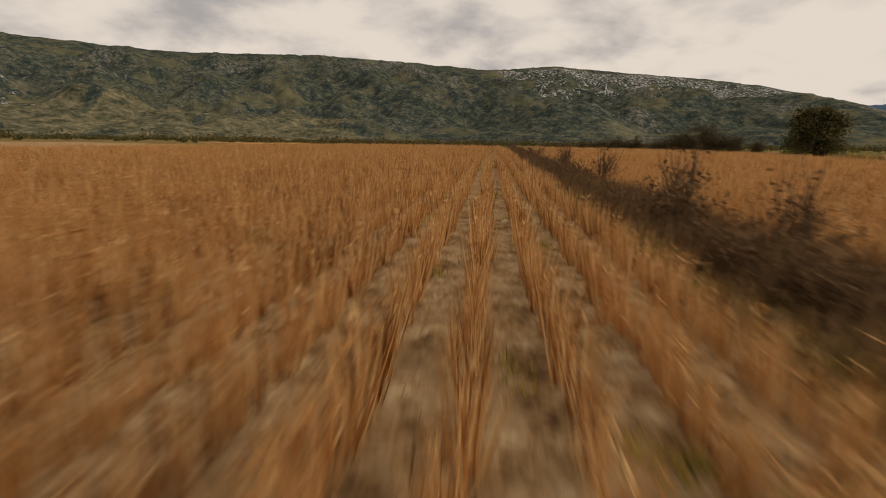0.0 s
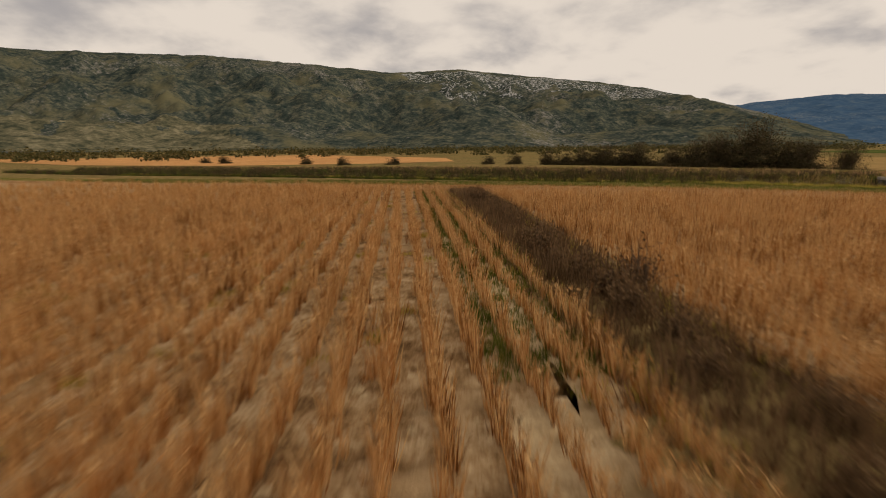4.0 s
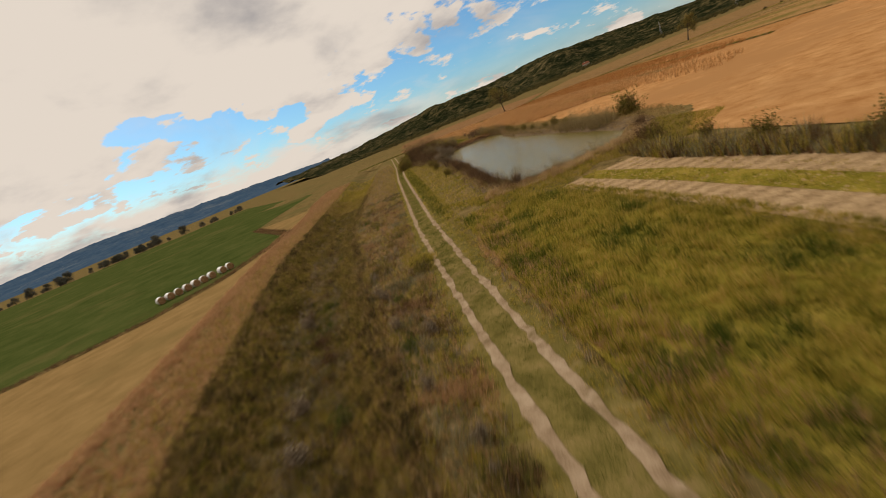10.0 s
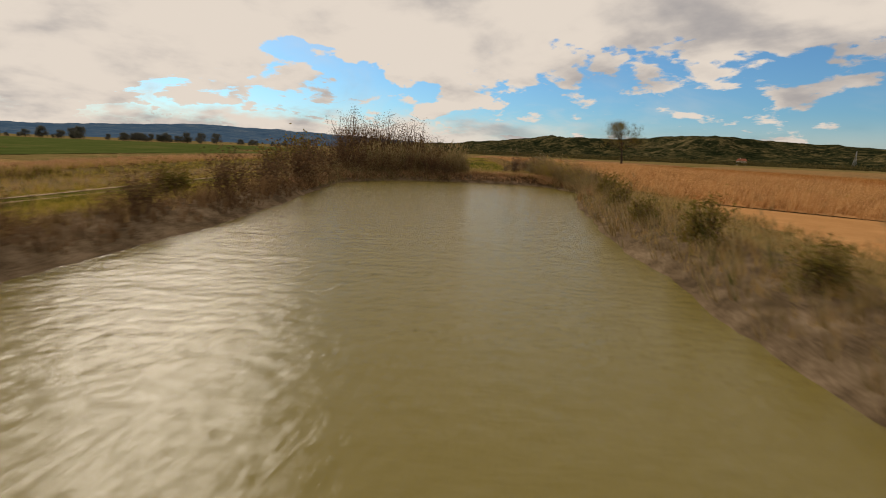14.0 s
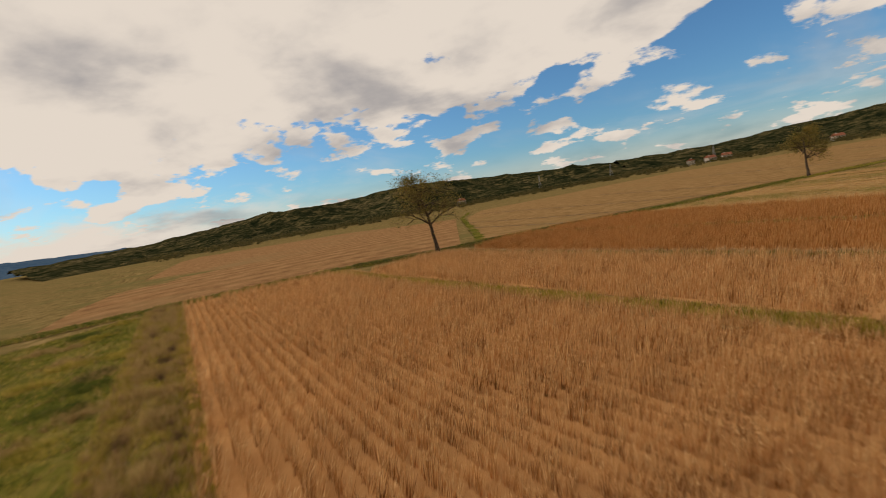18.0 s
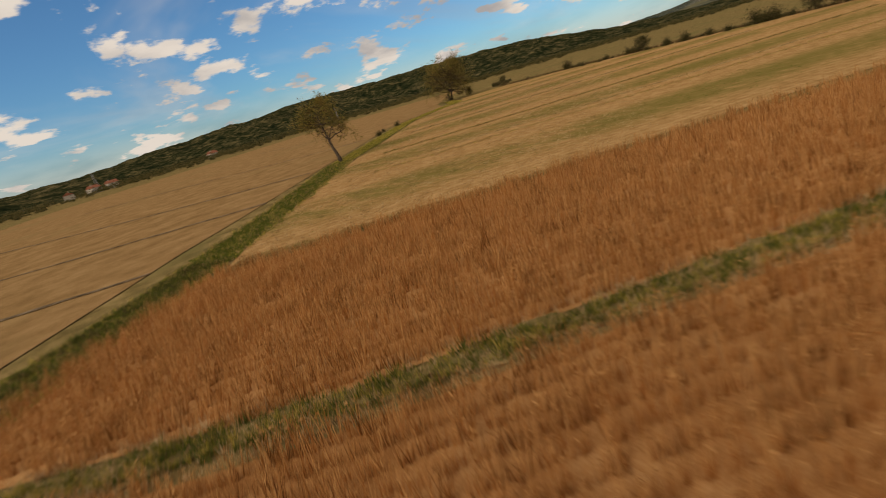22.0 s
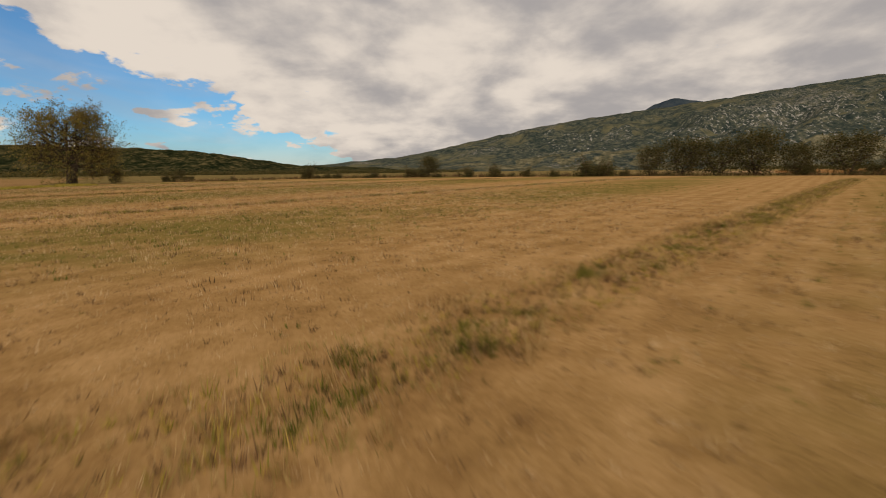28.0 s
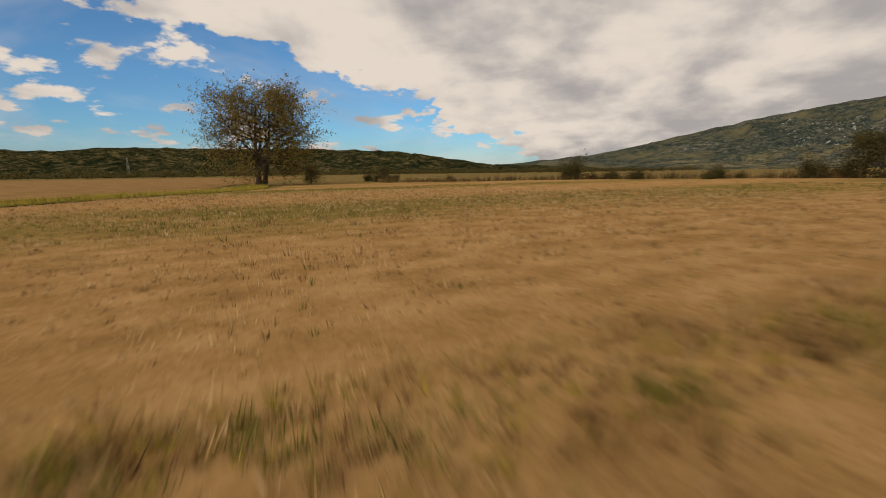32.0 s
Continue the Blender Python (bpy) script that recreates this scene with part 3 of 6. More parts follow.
SOY_WEST = [(60, 5), (110, -62), (90, -60), (80, -76), (64, -62), (52, -84), (40, -112), (34, -90), (34, -61), (57.5, 18)]
YELLOW = [(167.5, -166), (158, -175), (128, -194), (81, -218), (40, -229), (12, -247), (-6, -240), (11, -200), (19.5, -178), (33.5, -143), (38, -126), (52, -84), (64, -62), (80, -77), (136.5, -134.5)]
SOUTH = [(196.5, -153.5), (193, -156.5), (181, -167), (165, -179), (131, -200), (84, -226), (42, -236), (10, -262), (-120, -330), (-60, -420), (120, -420), (226, -300), (221, -250), (210, -205)]
EAST_SOY = [(213, -143), (199, -150), (214, -205), (226, -250), (300, -290), (396, -290), (385, -266), (300, -171), (262, -127), (247, -112), (238, -111), (218, -133)]
MEADOW = [(66, 71.5), (75, 68), (90, 56), (101, 44.8), (112, 33), (109, 27.5), (103.5, 30.5), (91, 40.5), (80, 51), (62, 64)]
TILLED = [(103, 29.6), (90.5, 40), (79.5, 50.4), (61, 63.5), (52, 62), (66, 48), (84.5, 33), (94, 25.6), (101, 23.5)]
TAN = [(78, 104), (100, 84), (119, 64), (140, 45), (160, 27), (196, -12), (212, -2), (172, 13), (158, 36), (156, 48), (161, 62), (196, 130), (140, 200), (90, 150)]
GREEN = [(173.5, 13), (213.5, -2), (260, -60), (520, -170), (640, 20), (560, 300), (240, 290), (198, 130), (162.5, 62), (158, 48), (160, 37)]
LUSH = [(161.8, -50.2), (168.9, -57.2), (200, -86.2), (232.4, -116.4), (236, -101), (214, -74), (190, -44), (177, -37), (171.5, -40), (166.5, -46.5)]

sheet("field_1", SOY_A, M["soy_soil"], "ripe soybean field with rows of dry orange stalks on pale soil")
sheet("field_2", SOY_A2, M["soy_soil"], "ripe soybean field with dense dry stalks beside the hedge")
sheet("field_3", STUB_A, M["straw_soil"], "strip of pale harvested headland strewn with straw")
for k, (poly, what) in enumerate([(SOY_B0, "beside the pond"), (SOY_B1, "beside the green meadow"), (SOY_B2, "between two grass strips"), (SOY_B3, "between two grass strips"), (SOY_B4, "beside the yellow stubble"), (EAST_SOY, "far beyond the lone tree")]):
    sheet("field_%d" % (4 + k), poly, M[("soy_far", "soy_far", "soy_far", "soy_red", "soy_red", "furrowed")[k]], "ripe orange-brown soybean field " + what)
sheet("field_19", SOY_WEST, M["soy_far"], "ripe orange-brown soybean field beyond the tree row", cell=10.0)
sheet("field_10", YELLOW, M["stubble"], "wide harvested field, tan soil with bands of thin green regrowth")
sheet("field_11", SOUTH, M["south"], "pale tan harvested field behind the green strip")
sheet("field_12", MEADOW, M["meadow"], "yellow-green meadow beside the dirt track")
sheet("field_13", TILLED, M["tilled"], "pale tilled field with rough clods")
MEADOW_2 = [(102, 25.6), (93, 31.6), (84.4, 39), (75.3, 47.3), (66, 56), (66, 59), (75, 50.2), (84.5, 41.8), (93, 34.4), (102, 27.8)]
sheet("field_17", MEADOW_2, M["meadow"], "narrow green strip between two tilled beds", lift=0.06)
NORTH = [(-190, 330), (-75, 212), (-30, 188), (8, 186), (34, 196), (40, 240), (-20, 360)]
sheet("field_18", NORTH, M["soy_far"], "ripe orange field beyond the canal", cell=12.0)
sheet("field_14", TAN, M["tan"], "smooth bare tan field beside the canal")
sheet("field_15", GREEN, M["green"], "flat dark green field of young wheat")
sheet("field_16", LUSH, M["lush"], "lush green meadow beyond the pond")

# grass strips between the fields
STRIP_1 = [(262, -92), (214, -137), (201, -142), (195, -150.5), (181, -161.5), (167, -170), (129, -197), (81, -221.5), (39, -232), (9, -256)]
STRIP_2 = [(214, -132.5), (208, -127.3), (190, -112), (168, -94), (118, -44)]
STRIP_3 = [(201, -142), (195.5, -139.2), (188, -131.5), (183, -127), (177, -121.8), (170, -116), (110, -59)]
STRIP_4 = [(188, -157), (183.2, -153.4), (176, -145.5), (167, -137), (154, -125.6), (90, -58)]
STRIP_5 = [(167, -166), (157, -154.5), (138, -134), (80, -76)]
HEDGE = [(3.9, -60), (4.0, 0), (8.3, 50), (13, 95.5)]
HEDGE_2 = [(164.5, -55.4), (170.7, -61.3), (200, -88.6), (231.3, -117.7)]
ribbon("verge_1", STRIP_1, 4.6, M["lush"], "green grass strip with a ditch below the lone trees", "grass verge", wobble=0.4)
ribbon("verge_2", STRIP_2, 2.8, M["grass"], "narrow strip of dry grass between soybean fields", "grass verge", lift=0.055, wobble=0.3)
ribbon("verge_3", STRIP_3, 1.5, M["grass"], "narrow strip of dry grass between soybean fields", "grass verge", lift=0.06, wobble=0.3)
ribbon("verge_4", STRIP_4, 1.2, M["grass"], "narrow strip of dry grass between soybean fields", "grass verge", lift=0.065, wobble=0.25)
ribbon("verge_5", STRIP_5, 0.7, M["grass"], "thin weedy edge of the yellow stubble", "grass verge", lift=0.07, wobble=0.25)
ribbon("bare_strip", [(5.2, 42), (6.0, 50), (9.2, 84)], 1.3, M["bare"], "strip of bare pale soil beside the hedge", "bare strip", lift=0.055, wobble=0.35)
ribbon("bare_strip_2", [(6.3, 0), (10.6, 50), (14.6, 88)], 0.8, M["bare"], "strip of bare pale soil beside the hedge", "bare strip", lift=0.055, wobble=0.35)
ribbon("verge_6", HEDGE, 2.3, M["grass"], "dark weedy ditch between the soybean fields", "grass verge", lift=0.06, wobble=0.45)
ribbon("verge_7", HEDGE_2, 1.8, M["grass"], "weedy ditch along the green meadow", "grass verge", lift=0.06, wobble=0.45)
ribbon("verge_8", [(-70, 157), (-18, 120.5), (11, 106), (23, 101), (33, 96), (47, 87.5), (54, 84)], 4.4, M["lawn"], "mown green bank along the canal", "grass verge", lift=0.05, wobble=0.3, follow=ground_z)


ribbon("verge_9", [(195.5, -152), (206, -190), (223.5, -250), (232, -300)], 1.8, M["lush"], "green strip between tan and orange fields", "grass verge", lift=0.075, wobble=0.4)
for _k, (_a, _b) in enumerate((((181.8, -167), (205, -190)), ((169, -176), (213, -215)), ((150, -188), (218, -262)), ((133, -200), (170, -262)), ((100, -219), (140, -300)), ((70, -231), (60, -330)))):
    ribbon("furrow_%d" % (_k + 1), [_a, _b], 0.7, M["mud"], "dark furrow with weeds across the tan field", "furrow", lift=0.09, wobble=0.15, seed=30 + _k, step_m=2.0)

ribbon("verge_10", [(214, -2.5), (172.7, 13), (159, 36.5), (157, 48), (161.8, 62), (197, 130), (150, 205)], 2.2, M["grass"], "dark weedy strip between the tan field and the wheat", "grass verge", lift=0.08, wobble=0.3)


def offset_line(line, d):
    p = np.array(line, float)
    t = np.gradient(p, axis=0)
    t /= np.hypot(*t.T)[:, None]
    return [tuple(q) for q in p + d * np.stack([-t[:, 1], t[:, 0]], -1)]


TRACK = ROAD[3:]
ribbon("track_verge", TRACK, 4.2, M["verge"], "short grass of the farm track", "grass verge", lift=0.03, wobble=0.2, follow=ground_z)
for k, d in enumerate((0.88, -0.88)):
    ribbon("wheel_rut_%d" % (k + 1), offset_line(TRACK[2:], d), 0.40, M["dirt"], "pale bare wheel rut of a farm track", "track", lift=0.07, wobble=0.06, seed=5 + k, follow=ground_z, step_m=0.6)

# the pond's water
water_mat = bpy.data.materials.new("pond_water")
water_mat.use_nodes = True
_nt = water_mat.node_tree
_b = _nt.nodes["Principled BSDF"]
_b.inputs["Base Color"].default_value = (0.185, 0.146, 0.034, 1)
_b.inputs["Roughness"].default_value = 0.17
_b.inputs["IOR"].default_value = 1.33
_tc, _mp, _n1, _n2, _ad, _bp = (_nt.nodes.new("ShaderNode" + s) for s in ("TexCoord", "Mapping", "TexNoise", "TexNoise", "Math", "Bump"))
_mp.inputs["Scale"].default_value = (1.0, 0.30, 1.0)
_turn = _nt.nodes.new("ShaderNodeMapping")
_turn.inputs["Rotation"].default_value = (0, 0, radians(41))
_nt.links.new(_tc.outputs["Object"], _turn.inputs[0])
_nt.links.new(_turn.outputs[0], _mp.inputs[0])
for n, s, d in ((_n1, 1.7, 4.0), (_n2, 8.0, 3.0)):
    n.inputs["Scale"].default_value, n.inputs["Detail"].default_value = s, d
    _nt.links.new(_mp.outputs[0], n.inputs["Vector"])
_ad.operation = "ADD"
_nt.links.new(_n1.outputs["Fac"], _ad.inputs[0]), _nt.links.new(_n2.outputs["Fac"], _ad.inputs[1])
_nt.links.new(_ad.outputs[0], _bp.inputs["Height"])
_bp.inputs["Strength"].default_value, _bp.inputs["Distance"].default_value = 0.50, 0.10
_nt.links.new(_bp.outputs[0], _b.inputs["Normal"])
_c = np.mean(POND, 0)
_me = bpy.data.meshes.new("water")
_me.from_pydata([(*(np.array(p) + 1.6 * (np.array(p) - _c) / np.hypot(*(np.array(p) - _c))), WATER_Z) for p in POND], [], [tuple(range(len(POND)))[::-1]])
_me.materials.append(water_mat)
_w = tagged(new("water", _me), "murky olive-green pond water with small ripples", "pond water", kind="structure")

# ---- mountains and hills ----


def ridge_material(name, colours, rock=None, rock_at=(0.66, 0.72), scale=0.02, meadow=None, broad=0.55, streak=0.62):
    m = material(name, colours, scale, scale * 3.2, bump=0.0, patch_colour=meadow, patch=0.006, patch_at=(0.50, 0.68))
    if rock:
        nt = m.node_tree
        N, L = nt.nodes.new, nt.links.new
        bsdf = nt.nodes["Principled BSDF"]
        src = bsdf.inputs["Base Color"].links[0].from_socket
        tc, mp, n1, n2 = N("ShaderNodeTexCoord"), N("ShaderNodeMapping"), N("ShaderNodeTexNoise"), N("ShaderNodeTexNoise")
        mp.inputs["Scale"].default_value = (1, 1, 0.4)
        L(tc.outputs["Object"], mp.inputs[0])
        n1.inputs["Scale"].default_value, n1.inputs["Detail"].default_value, n1.inputs["Roughness"].default_value = 0.0028, 4, 0.6
        n2.inputs["Scale"].default_value, n2.inputs["Detail"].default_value, n2.inputs["Roughness"].default_value = 0.09, 6, 0.7
        L(mp.outputs[0], n1.inputs["Vector"]), L(mp.outputs[0], n2.inputs["Vector"])
        ad = N("ShaderNodeMath")
        ad.operation = "MULTIPLY_ADD"
        L(n2.outputs["Fac"], ad.inputs[0])
        ad.inputs[1].default_value = streak
        half = N("ShaderNodeMath")
        half.operation = "MULTIPLY"
        L(n1.outputs["Fac"], half.inputs[0])
        half.inputs[1].default_value = broad
        L(half.outputs[0], ad.inputs[2])
        mr = N("ShaderNodeMapRange")
        mr.inputs[1].default_value, mr.inputs[2].default_value = rock_at
        L(ad.outputs[0], mr.inputs[0])
        mc = N("ShaderNodeMix")
        mc.data_type = "RGBA"
        L(mr.outputs[0], mc.inputs[0])
        L(src, mc.inputs[6])
        mc.inputs[7].default_value = (*rock, 1)
        L(mc.outputs[2], bsdf.inputs["Base Color"])
    return m


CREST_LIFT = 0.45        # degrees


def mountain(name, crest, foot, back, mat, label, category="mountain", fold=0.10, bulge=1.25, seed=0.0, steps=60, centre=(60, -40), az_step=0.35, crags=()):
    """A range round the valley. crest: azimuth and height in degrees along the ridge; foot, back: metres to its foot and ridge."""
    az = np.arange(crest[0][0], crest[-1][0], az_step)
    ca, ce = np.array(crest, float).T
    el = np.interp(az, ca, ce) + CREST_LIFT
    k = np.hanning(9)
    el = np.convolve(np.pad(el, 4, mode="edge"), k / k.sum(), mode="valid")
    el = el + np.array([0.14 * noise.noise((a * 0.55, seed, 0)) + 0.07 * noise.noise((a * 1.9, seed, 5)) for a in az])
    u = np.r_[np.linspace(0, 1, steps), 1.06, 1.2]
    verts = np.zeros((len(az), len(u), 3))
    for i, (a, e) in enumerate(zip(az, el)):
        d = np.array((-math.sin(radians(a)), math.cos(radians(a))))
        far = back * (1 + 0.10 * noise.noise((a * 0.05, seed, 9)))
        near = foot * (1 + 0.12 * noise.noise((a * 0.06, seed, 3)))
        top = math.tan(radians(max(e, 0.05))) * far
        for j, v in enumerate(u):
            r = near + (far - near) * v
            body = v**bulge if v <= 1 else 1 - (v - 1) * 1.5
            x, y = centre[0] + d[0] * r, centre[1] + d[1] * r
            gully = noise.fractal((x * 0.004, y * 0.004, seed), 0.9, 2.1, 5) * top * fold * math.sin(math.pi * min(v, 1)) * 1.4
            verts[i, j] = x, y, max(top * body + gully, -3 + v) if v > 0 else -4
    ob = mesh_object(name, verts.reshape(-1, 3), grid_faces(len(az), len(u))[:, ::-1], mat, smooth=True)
    # crags: (azimuth from, to, height from, to, share, material), where bare rock or meadow breaks through
    if crags:
        A, U = np.meshgrid(az[:-1], u[:-1], indexing="ij")
        rocky = np.zeros(A.shape, np.int32)
        for a0, a1, u0, u1, share, index in crags:
            for i, j in zip(*np.where((A > a0) & (A < a1) & (U > u0) & (U < u1))):
                edge = min(A[i, j] - a0, a1 - A[i, j]) / 4
                if noise.noise((A[i, j] * 0.5 + U[i, j] * 9, U[i, j] * 15, seed)) * 0.8 + 0.5 < share * min(1, edge + 0.2):
                    rocky[i, j] = index
        ob.data.polygons.foreach_set("material_index", rocky.ravel())
    return tagged(ob, label, category, kind="structure")


# dark scrub tones with a little blue distance haze mixed into the colour
HAZED_SCRUB = [(0.020, 0.030, 0.028), (0.050, 0.060, 0.047), (0.135, 0.127, 0.085)]
MT = ridge_material("mountain_scrub", HAZED_SCRUB, rock=(0.22, 0.20, 0.17), rock_at=(0.64, 0.75), meadow=(0.135, 0.122, 0.066), scale=0.03)
CRAG = ridge_material("mountain_crag", HAZED_SCRUB, rock=(0.44, 0.42, 0.395), rock_at=(0.60, 0.67), scale=0.03, broad=0.2, streak=0.97)
SCREE = ridge_material("mountain_scree", HAZED_SCRUB, rock=(0.36, 0.335, 0.30), rock_at=(0.645, 0.73), scale=0.03, broad=0.2, streak=0.97)
FOOT = ridge_material("foothill_meadow", [(0.040, 0.046, 0.030), (0.115, 0.105, 0.062), (0.22, 0.19, 0.115)], scale=0.03)
# distance haze is put into these colours: blue slopes, paler blue rock
HAZE_BLUE = ridge_material("far_ridge_haze", [(0.0368, 0.0759, 0.136), (0.0552, 0.101, 0.167), (0.0897, 0.133, 0.182)], rock=(0.16, 0.19, 0.22), rock_at=(0.64, 0.75), scale=0.012)
WOOD = ridge_material("hill_wood", [(0.007, 0.011, 0.005), (0.024, 0.027, 0.011), (0.12, 0.094, 0.040)], rock=(0.19, 0.145, 0.072), rock_at=(0.64, 0.76), scale=0.05)
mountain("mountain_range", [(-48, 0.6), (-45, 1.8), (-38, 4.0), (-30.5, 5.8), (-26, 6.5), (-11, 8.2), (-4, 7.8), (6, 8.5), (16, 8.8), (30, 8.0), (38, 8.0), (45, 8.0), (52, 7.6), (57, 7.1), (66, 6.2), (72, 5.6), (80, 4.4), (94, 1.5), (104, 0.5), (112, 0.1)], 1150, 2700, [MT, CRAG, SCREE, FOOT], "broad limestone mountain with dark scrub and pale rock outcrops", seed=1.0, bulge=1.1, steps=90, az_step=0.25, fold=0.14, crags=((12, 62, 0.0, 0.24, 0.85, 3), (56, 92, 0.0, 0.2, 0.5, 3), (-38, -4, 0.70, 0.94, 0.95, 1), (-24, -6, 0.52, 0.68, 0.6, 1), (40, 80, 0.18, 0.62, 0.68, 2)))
# the summit's haze is only this blue-grey colour
PEAK = ridge_material("peak_haze", [(0.026, 0.038, 0.052), (0.040, 0.054, 0.066), (0.06, 0.07, 0.075)], scale=0.01)
mountain("mountain_peak", [(50, 2.0), (56, 5.8), (60, 6.9), (62, 7.4), (64, 6.7), (68, 4.0)], 3300, 3900, PEAK, "summit behind the ridge, coloured haze blue", seed=4.0, fold=0.04)
mountain("mountain_ridge", [(-128, 0.4), (-121, 0.7), (-112, 1.1), (-102, 1.3), (-90, 0.6), (-84, 0.6), (-78, 0.8), (-70, 1.9), (-61, 3.2), (-54, 3.7), (-48, 4.0), (-42, 3.6), (-35, 3.0), (-30, 2.5)], 2500, 4000, HAZE_BLUE, "distant mountain ridge coloured haze blue, beyond the plain", seed=7.0, fold=0.06)
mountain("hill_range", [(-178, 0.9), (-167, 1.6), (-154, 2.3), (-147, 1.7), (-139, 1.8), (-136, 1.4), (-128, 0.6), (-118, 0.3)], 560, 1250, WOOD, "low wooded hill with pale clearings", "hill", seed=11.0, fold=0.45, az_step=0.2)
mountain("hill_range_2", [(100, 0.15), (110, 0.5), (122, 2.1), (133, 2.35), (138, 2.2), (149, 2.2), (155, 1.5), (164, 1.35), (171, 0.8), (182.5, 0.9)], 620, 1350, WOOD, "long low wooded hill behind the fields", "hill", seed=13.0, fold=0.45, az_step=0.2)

# ---- plants ----


def tuft(rng, blades, height, spread, width, lean):
    """Narrow blades fanning out of one foot: vertices and triangles."""
    a = rng.uniform(0, 2 * np.pi, blades)
    h = height * rng.uniform(0.55, 1.0, blades)
    out = rng.uniform(0, spread, blades)
    foot = np.stack([np.cos(a) * out, np.sin(a) * out, np.full(blades, -0.03)], -1)
    b = a + rng.normal(0, 0.8, blades)
    tip = foot + np.stack([np.cos(b) * lean * h * rng.uniform(0.2, 1, blades), np.sin(b) * lean * h * rng.uniform(0.2, 1, blades), h], -1)
    c = rng.uniform(0, 2 * np.pi, blades)
    side = np.stack([np.cos(c), np.sin(c), np.zeros(blades)], -1) * width / 2
    v = np.stack([foot - side, foot + side, tip], 1).reshape(-1, 3)
    return v, np.arange(3 * blades).reshape(-1, 3)


def soy_plant(rng):
    """Dry soybean: upright stalks with pods along them."""
    v, f = tuft(rng, 11, 0.78, 0.07, 0.027, 0.34)
    n = 7
    z = rng.uniform(0.15, 0.62, n)
    a = rng.uniform(0, 2 * np.pi, n)
    base = np.stack([np.cos(a) * 0.04, np.sin(a) * 0.04, z], -1)
    tip = base + np.stack([np.cos(a) * 0.08, np.sin(a) * 0.08, rng.uniform(-0.02, 0.09, n)], -1)
    side = np.stack([-np.sin(a), np.cos(a), rng.uniform(-1, 1, n)], -1) * 0.013
    w = np.stack([base - side, base + side, tip], 1).reshape(-1, 3)
    return np.r_[v, w], np.r_[f, len(v) + np.arange(3 * n).reshape(-1, 3)]


def reed_stem(rng):
    v, f = tuft(rng, 5, 2.3, 0.25, 0.03, 0.16)
    w, g = tuft(rng, 6, 1.3, 0.25, 0.05, 0.5)
    n = 4
    p = v[2::3][:n]
    q = rng.normal(0, 0.016, (n, 3))
    plume = np.stack([p + q, p - q + (0, 0, 0.03), p + (0.10, 0.04, 0.30)], 1).reshape(-1, 3)
    return np.r_[v, w, plume], np.r_[f, len(v) + g, len(v) + len(w) + np.arange(3 * n).reshape(-1, 3)]


def lumps(pts):
    """Slow uneven waves over the ground, -1 to 1."""
    x, y = pts.T
    return np.sin(x * 1.9 + 1.7 * np.sin(y * 1.3)) * np.sin(y * 2.1 + 1.3 * np.sin(x * 1.1))


def scatter(name, pts, kinds, mat, label, category, low=0.7, high=1.2, follow=ground_z, seed=0, lift=0.0, share=None, lean=(0, 0), lumpy=0.25):
    """Many small plants joined into one mesh; kinds: templates of vertices and triangles. lean: metres aside for each metre up."""
    rng = np.random.default_rng(seed)
    if not len(pts):
        return None
    z = follow(pts) + lift
    pick = rng.integers(0, len(kinds), len(pts))
    size = rng.uniform(low, high, len(pts))
    size = size * (1 + lumpy * lumps(pts))
    if share is not None:
        size = size * share
    turn = rng.uniform(0, 2 * np.pi, len(pts))
    V, Fs, start = [], [], 0
    for k, (v, f) in enumerate(kinds):
        sel = np.where(pick == k)[0]
        if not len(sel):
            continue
        c, s = np.cos(turn[sel])[:, None], np.sin(turn[sel])[:, None]
        x, y = v[:, 0] * c - v[:, 1] * s, v[:, 0] * s + v[:, 1] * c
        w = np.stack([x, y, np.broadcast_to(v[:, 2], x.shape)], -1) * size[sel, None, None]
        w[..., :2] += np.maximum(w[..., 2:], 0) * lean
        w += np.c_[pts[sel], z[sel]][:, None]
        V.append(w.reshape(-1, 3))
        Fs.append((f[None] + (start + len(v) * np.arange(len(sel)))[:, None, None]).reshape(-1, 3))
        start += len(v) * len(sel)
    ob = mesh_object(name, np.concatenate(V), np.concatenate(Fs), mat)
    return tagged(ob, label, category, kind="stuff")


def row_points(poly, heading, spacing, gap, seed, keep=None, jitter=0.05, miss=0.06):
    """Places along parallel rows inside a field. heading: unit vector of the rows."""
    rng = np.random.default_rng(seed)
    h = np.array(heading, float) / np.hypot(*heading)
    n = np.array((-h[1], h[0]))
    p = np.array(poly, float)
    a, b = p @ h, p @ n
    rows = np.arange(b.min(), b.max(), spacing)
    run = np.arange(a.min(), a.max(), gap)
    B, A = np.meshgrid(rows, run)
    A = A + rng.uniform(-0.5, 0.5, A.shape) * gap
    B = B + rng.normal(0, jitter, B.shape)
    pts = A.ravel()[:, None] * h + B.ravel()[:, None] * n
    if keep is not None:
        pts = pts[keep(pts)]
    pts = pts[rng.random(len(pts)) > miss]
    return pts[inside(pts, poly)]


def area_points(poly, count, seed, near=None):
    rng = np.random.default_rng(seed)
    p = np.array(poly, float)
    pts = rng.uniform(p.min(0), p.max(0), (int(count), 2))
    if near is not None:
        pts = pts[near(pts)]
    return pts[inside(pts, poly)]


